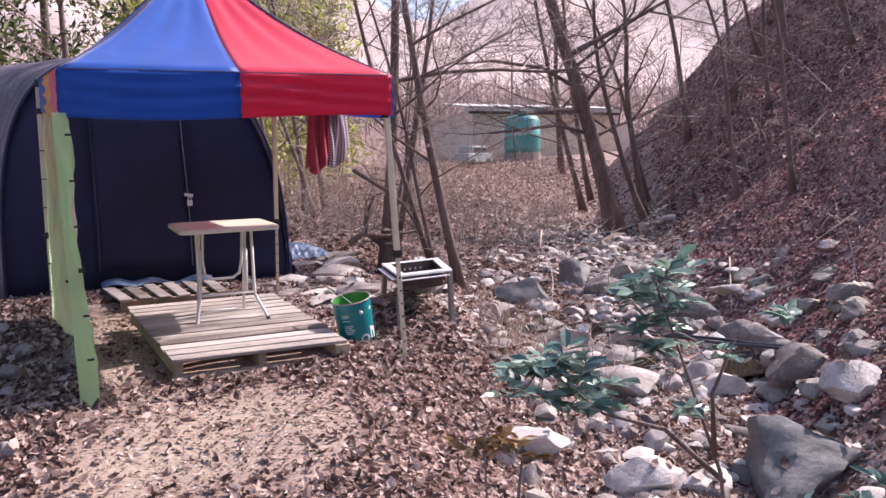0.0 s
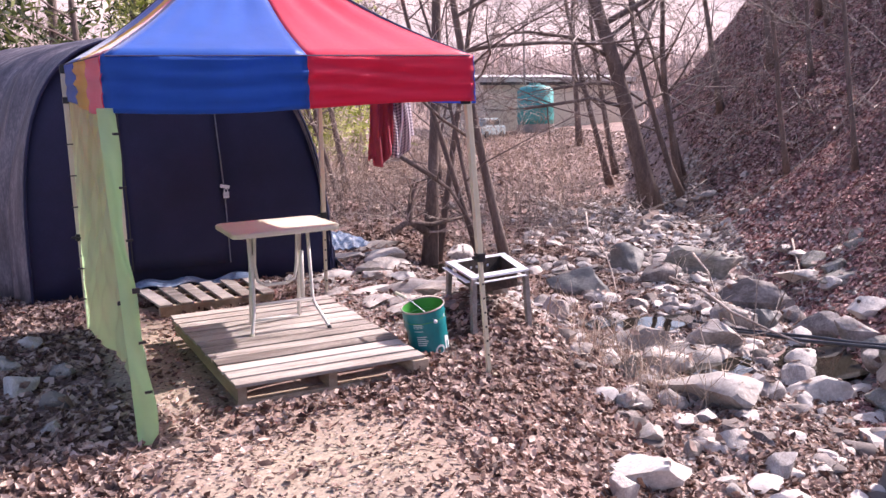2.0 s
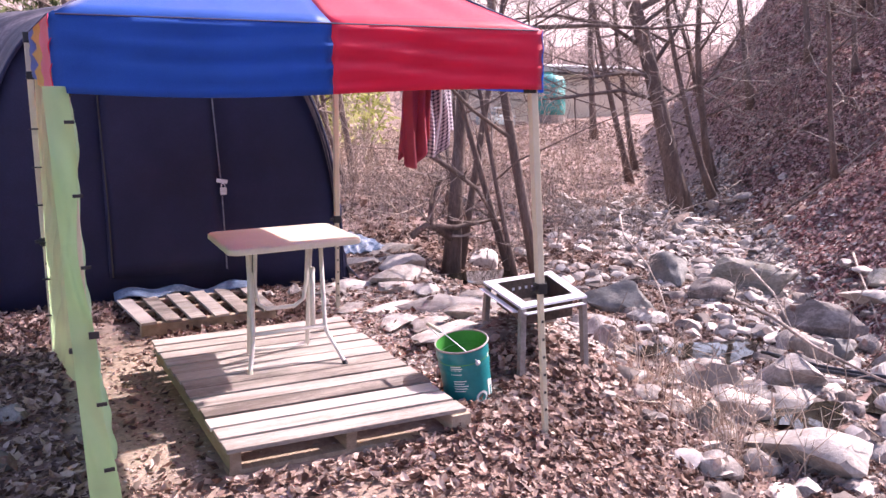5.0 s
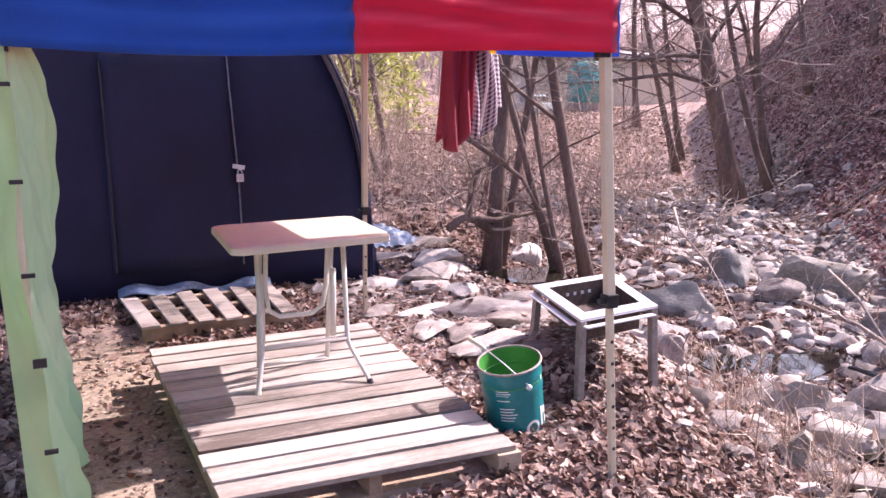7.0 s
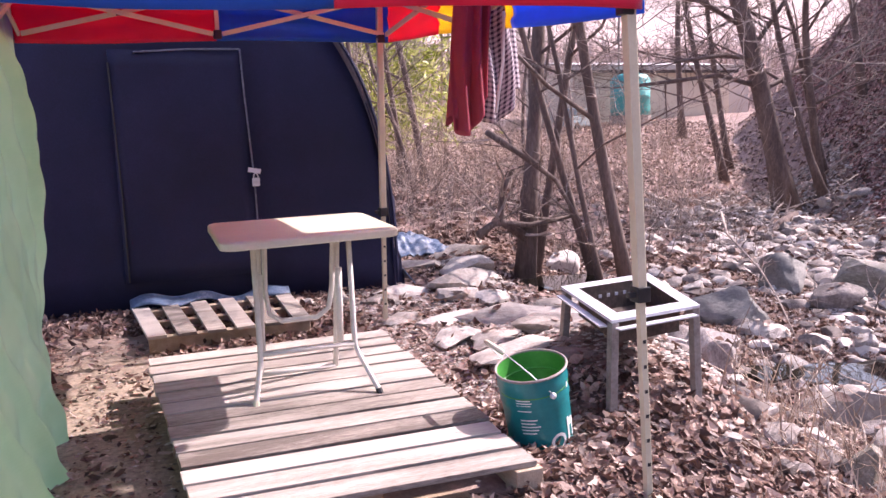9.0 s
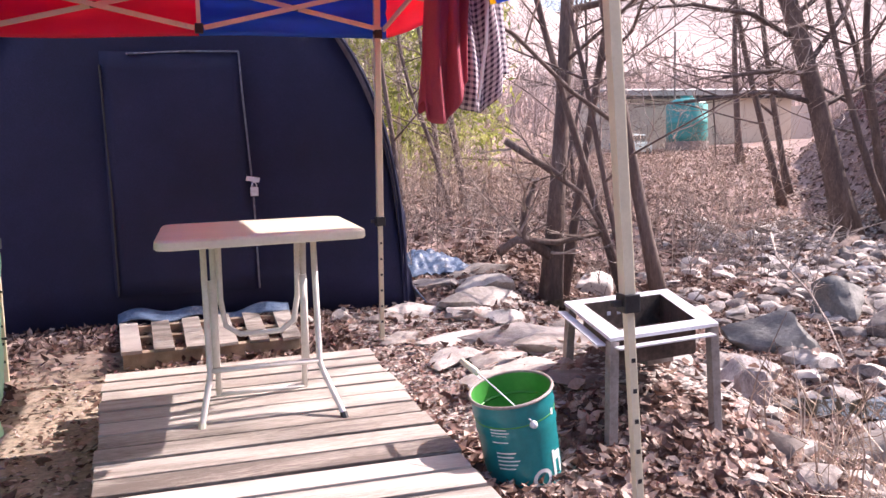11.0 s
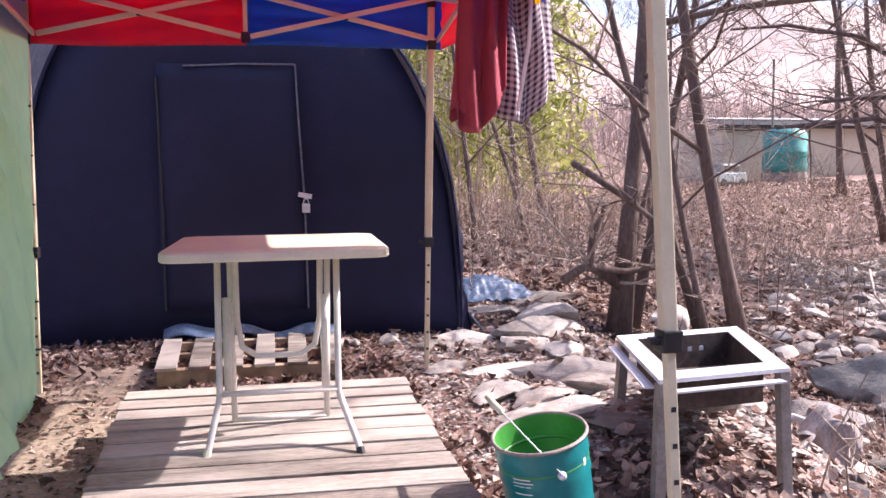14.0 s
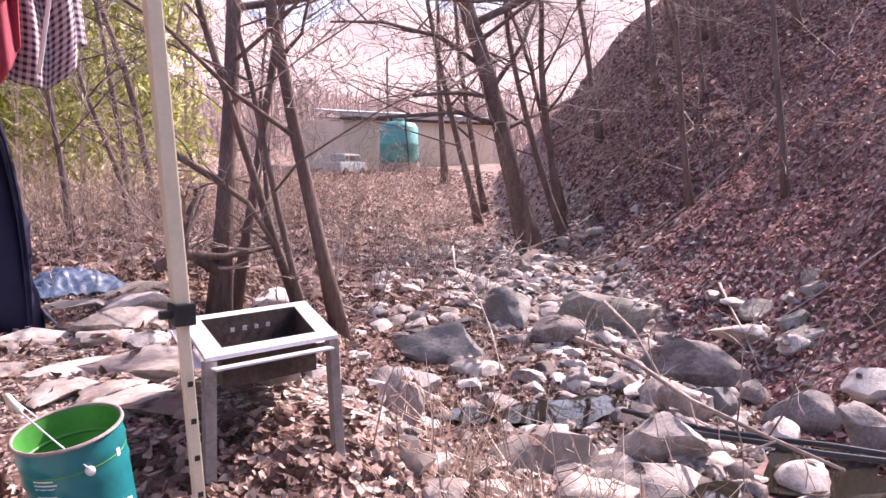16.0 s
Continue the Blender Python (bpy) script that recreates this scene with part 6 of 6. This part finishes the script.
# leaves caught on the stones
spots, norms = [], []
rg = random.Random(31)
for ob in [o for o in scene.objects if o.name.startswith("rock") and o.data]:
    m = ob.matrix_basis
    q3 = m.to_3x3().inverted().transposed()
    tops = [v for v in ob.data.vertices if v.normal.z > 0.55]
    for v in rg.sample(tops, min(len(tops), 2 + int(26 * ob.scale.x * ob.scale.y * rg.random()))):
        spots.append(m @ v.co)
        norms.append((q3 @ v.normal).normalized())
bl = Build()
for c0, nn in zip(spots, norms):
    d = nn.cross(Vector((rg.gauss(0, 1), rg.gauss(0, 1), rg.gauss(0, 1)))).normalized()
    s2 = nn.cross(d)
    ln = rg.uniform(0.025, 0.05)
    n0 = len(bl.v)
    for a2, b2, h2 in ((-1, 0, 0.25), (-0.3, -0.6, 0.1), (0.4, -0.5, 0.15), (1.1, 0, 0.3), (0.4, 0.5, 0.15), (-0.3, 0.55, 0.1), (0, 0, 0.04)):
        bl.v.append(tuple(c0 + d * (a2 * ln) + s2 * (b2 * ln) + nn * (h2 * ln + 0.004)))
    bl.f += [(n0 + i, n0 + (i + 1) % 6, n0 + 6) for i in range(6)]
tagged(part("caught_leaves", bl, LEAF), "dry brown leaves caught on the creek stones", "leaves", kind="stuff")

# gravel between the creek stones
n = 15000
uu, vv = rng.uniform(-0.5, 16, n), rng.normal(0.95, 0.75, n)
xs, ys = O[0] + A[0] * uu + R0[0] * vv, O[1] + A[1] * uu + R0[1] * vv
ok = np.ones(n, bool)
for cx, cy, ra, rb_ in POOLS:
    ok &= ((xs - cx) / ra) ** 2 + ((ys - cy) / rb_) ** 2 > 0.9
ok &= (vv < 2.4) & (xs > 4.6) & (ys > 4.5) & ~((xs < 4.9) & (ys > 7.5))
xs, ys = xs[ok], ys[ok]
n = len(xs)
s = rng.uniform(0.010, 0.042, n) * (0.6 + 0.4 * smooth_step(1.0, 4.0, uu[ok]))
zs = ground_z(xs, ys)
th = rng.uniform(0, 6.28, n)
base = np.array(((1, 0, 0), (0, 1, 0), (-1, 0, 0), (0, -1, 0), (0, 0, 0.75), (0, 0, -0.6)))
V = np.stack([np.stack((xs + s * 1.3 * (np.cos(th) * b[0] - np.sin(th) * b[1]) * rng.uniform(0.7, 1.3, n), ys + s * (np.sin(th) * b[0] + np.cos(th) * b[1]) * rng.uniform(0.7, 1.3, n), zs + s * (b[2] + 0.2)), -1) for b in base], 1).reshape(-1, 3)
F = np.concatenate([np.arange(n)[:, None] * 6 + np.array(q) for q in ((0, 1, 4), (1, 2, 4), (2, 3, 4), (3, 0, 4), (1, 0, 5), (2, 1, 5), (3, 2, 5), (0, 3, 5))], 0)
bl = Build()
bl.v, bl.f = V.tolist(), F.tolist()
tagged(part("creek_gravel", bl, GRAVEL), "pale gravel and pebbles of the creek bed", "gravel", kind="stuff")

# cobbles too many to count, between the creek boulders
bm = bmesh.new()
bmesh.ops.create_icosphere(bm, subdivisions=2, radius=1.0)
ball = np.array([tuple(q.co) for q in bm.verts])
facets = np.array([[q.index for q in f.verts] for f in bm.faces])
bm.free()
V, F, count = [], [], 0
while count < 760:
    u, v = rng.uniform(0.2, 13), rng.normal(0.8, 0.75)
    v -= 0.12 * max(0, u - 3)
    x, y = O[0] + A[0] * u + R0[0] * v, O[1] + A[1] * u + R0[1] * v
    if v > 2.2 or (x < 5.4 and y > 6.4) or x < 4.7 or y < 4.6:
        continue
    if any(((x - px) / ra) ** 2 + ((y - py) / rb_) ** 2 < 0.8 for px, py, ra, rb_ in POOLS):
        continue
    p = ball.copy()
    for _ in range(8):
        nrm = rng.normal(0, 1, 3)
        nrm /= np.linalg.norm(nrm)
        p -= np.outer(np.maximum(0, p @ nrm - rng.uniform(0.45, 0.8)), nrm)
    p *= 1 + 0.05 * np.sin(p[:, [1]] * 7 + count) + 0.05 * np.sin(p[:, [0]] * 6 + 2 * count)
    w = rng.uniform(0.035, 0.10) * (1 + 0.03 * u)
    p = p * (w * rng.uniform(1.0, 1.6), w, w * rng.uniform(0.45, 0.8))
    a = rng.uniform(0, 6.28)
    q = np.stack((p[:, 0] * np.cos(a) - p[:, 1] * np.sin(a), p[:, 0] * np.sin(a) + p[:, 1] * np.cos(a), p[:, 2]), -1)
    V.append(q + (x, y, float(ground_z(x, y)) + 0.15 * w))
    F.append(facets + count * len(ball))
    count += 1
bl = Build()
bl.v, bl.f = np.concatenate(V).tolist(), np.concatenate(F).tolist()
cobbles = part("creek_cobbles", bl, COBBLE, smooth=True)
cobbles.data.set_sharp_from_angle(angle=radians(32))
tagged(cobbles, "pale water-worn cobbles crowding the creek bed", "cobbles", kind="stuff")

# small stones and clods on the trodden path
n = 2500
xs, ys = rng.uniform(-0.5, 5.2, n), 7.3 + rng.normal(0, 0.9, n)
more = 250
xs = np.concatenate((xs, rng.uniform(2.85, 3.4, more)))
ys = np.concatenate((ys, rng.uniform(7.6, 10.6, more)))
more = 6500
xs = np.concatenate((xs, rng.uniform(4.5, 6.0, more)))
ys = np.concatenate((ys, rng.uniform(8.7, 11.2, more)))
n = len(xs)
s = np.concatenate((rng.uniform(0.003, 0.012, n - more), rng.uniform(0.004, 0.02, more)))
zs = ground_z(xs, ys)
th = rng.uniform(0, 6.28, n)
V = np.stack([np.stack((xs + s * 1.3 * (np.cos(th) * b[0] - np.sin(th) * b[1]) * rng.uniform(0.7, 1.3, n), ys + s * (np.sin(th) * b[0] + np.cos(th) * b[1]) * rng.uniform(0.7, 1.3, n), zs + s * (b[2] * 0.6 + 0.1)), -1) for b in base], 1).reshape(-1, 3)
F = np.concatenate([np.arange(n)[:, None] * 6 + np.array(q) for q in ((0, 1, 4), (1, 2, 4), (2, 3, 4), (3, 0, 4), (1, 0, 5), (2, 1, 5), (3, 2, 5), (0, 3, 5))], 0)
bl = Build()
bl.v, bl.f = V.tolist(), F.tolist()
tagged(part("path_gravel", bl, GRAVEL), "small stones and clods on the trodden path", "gravel", kind="stuff")
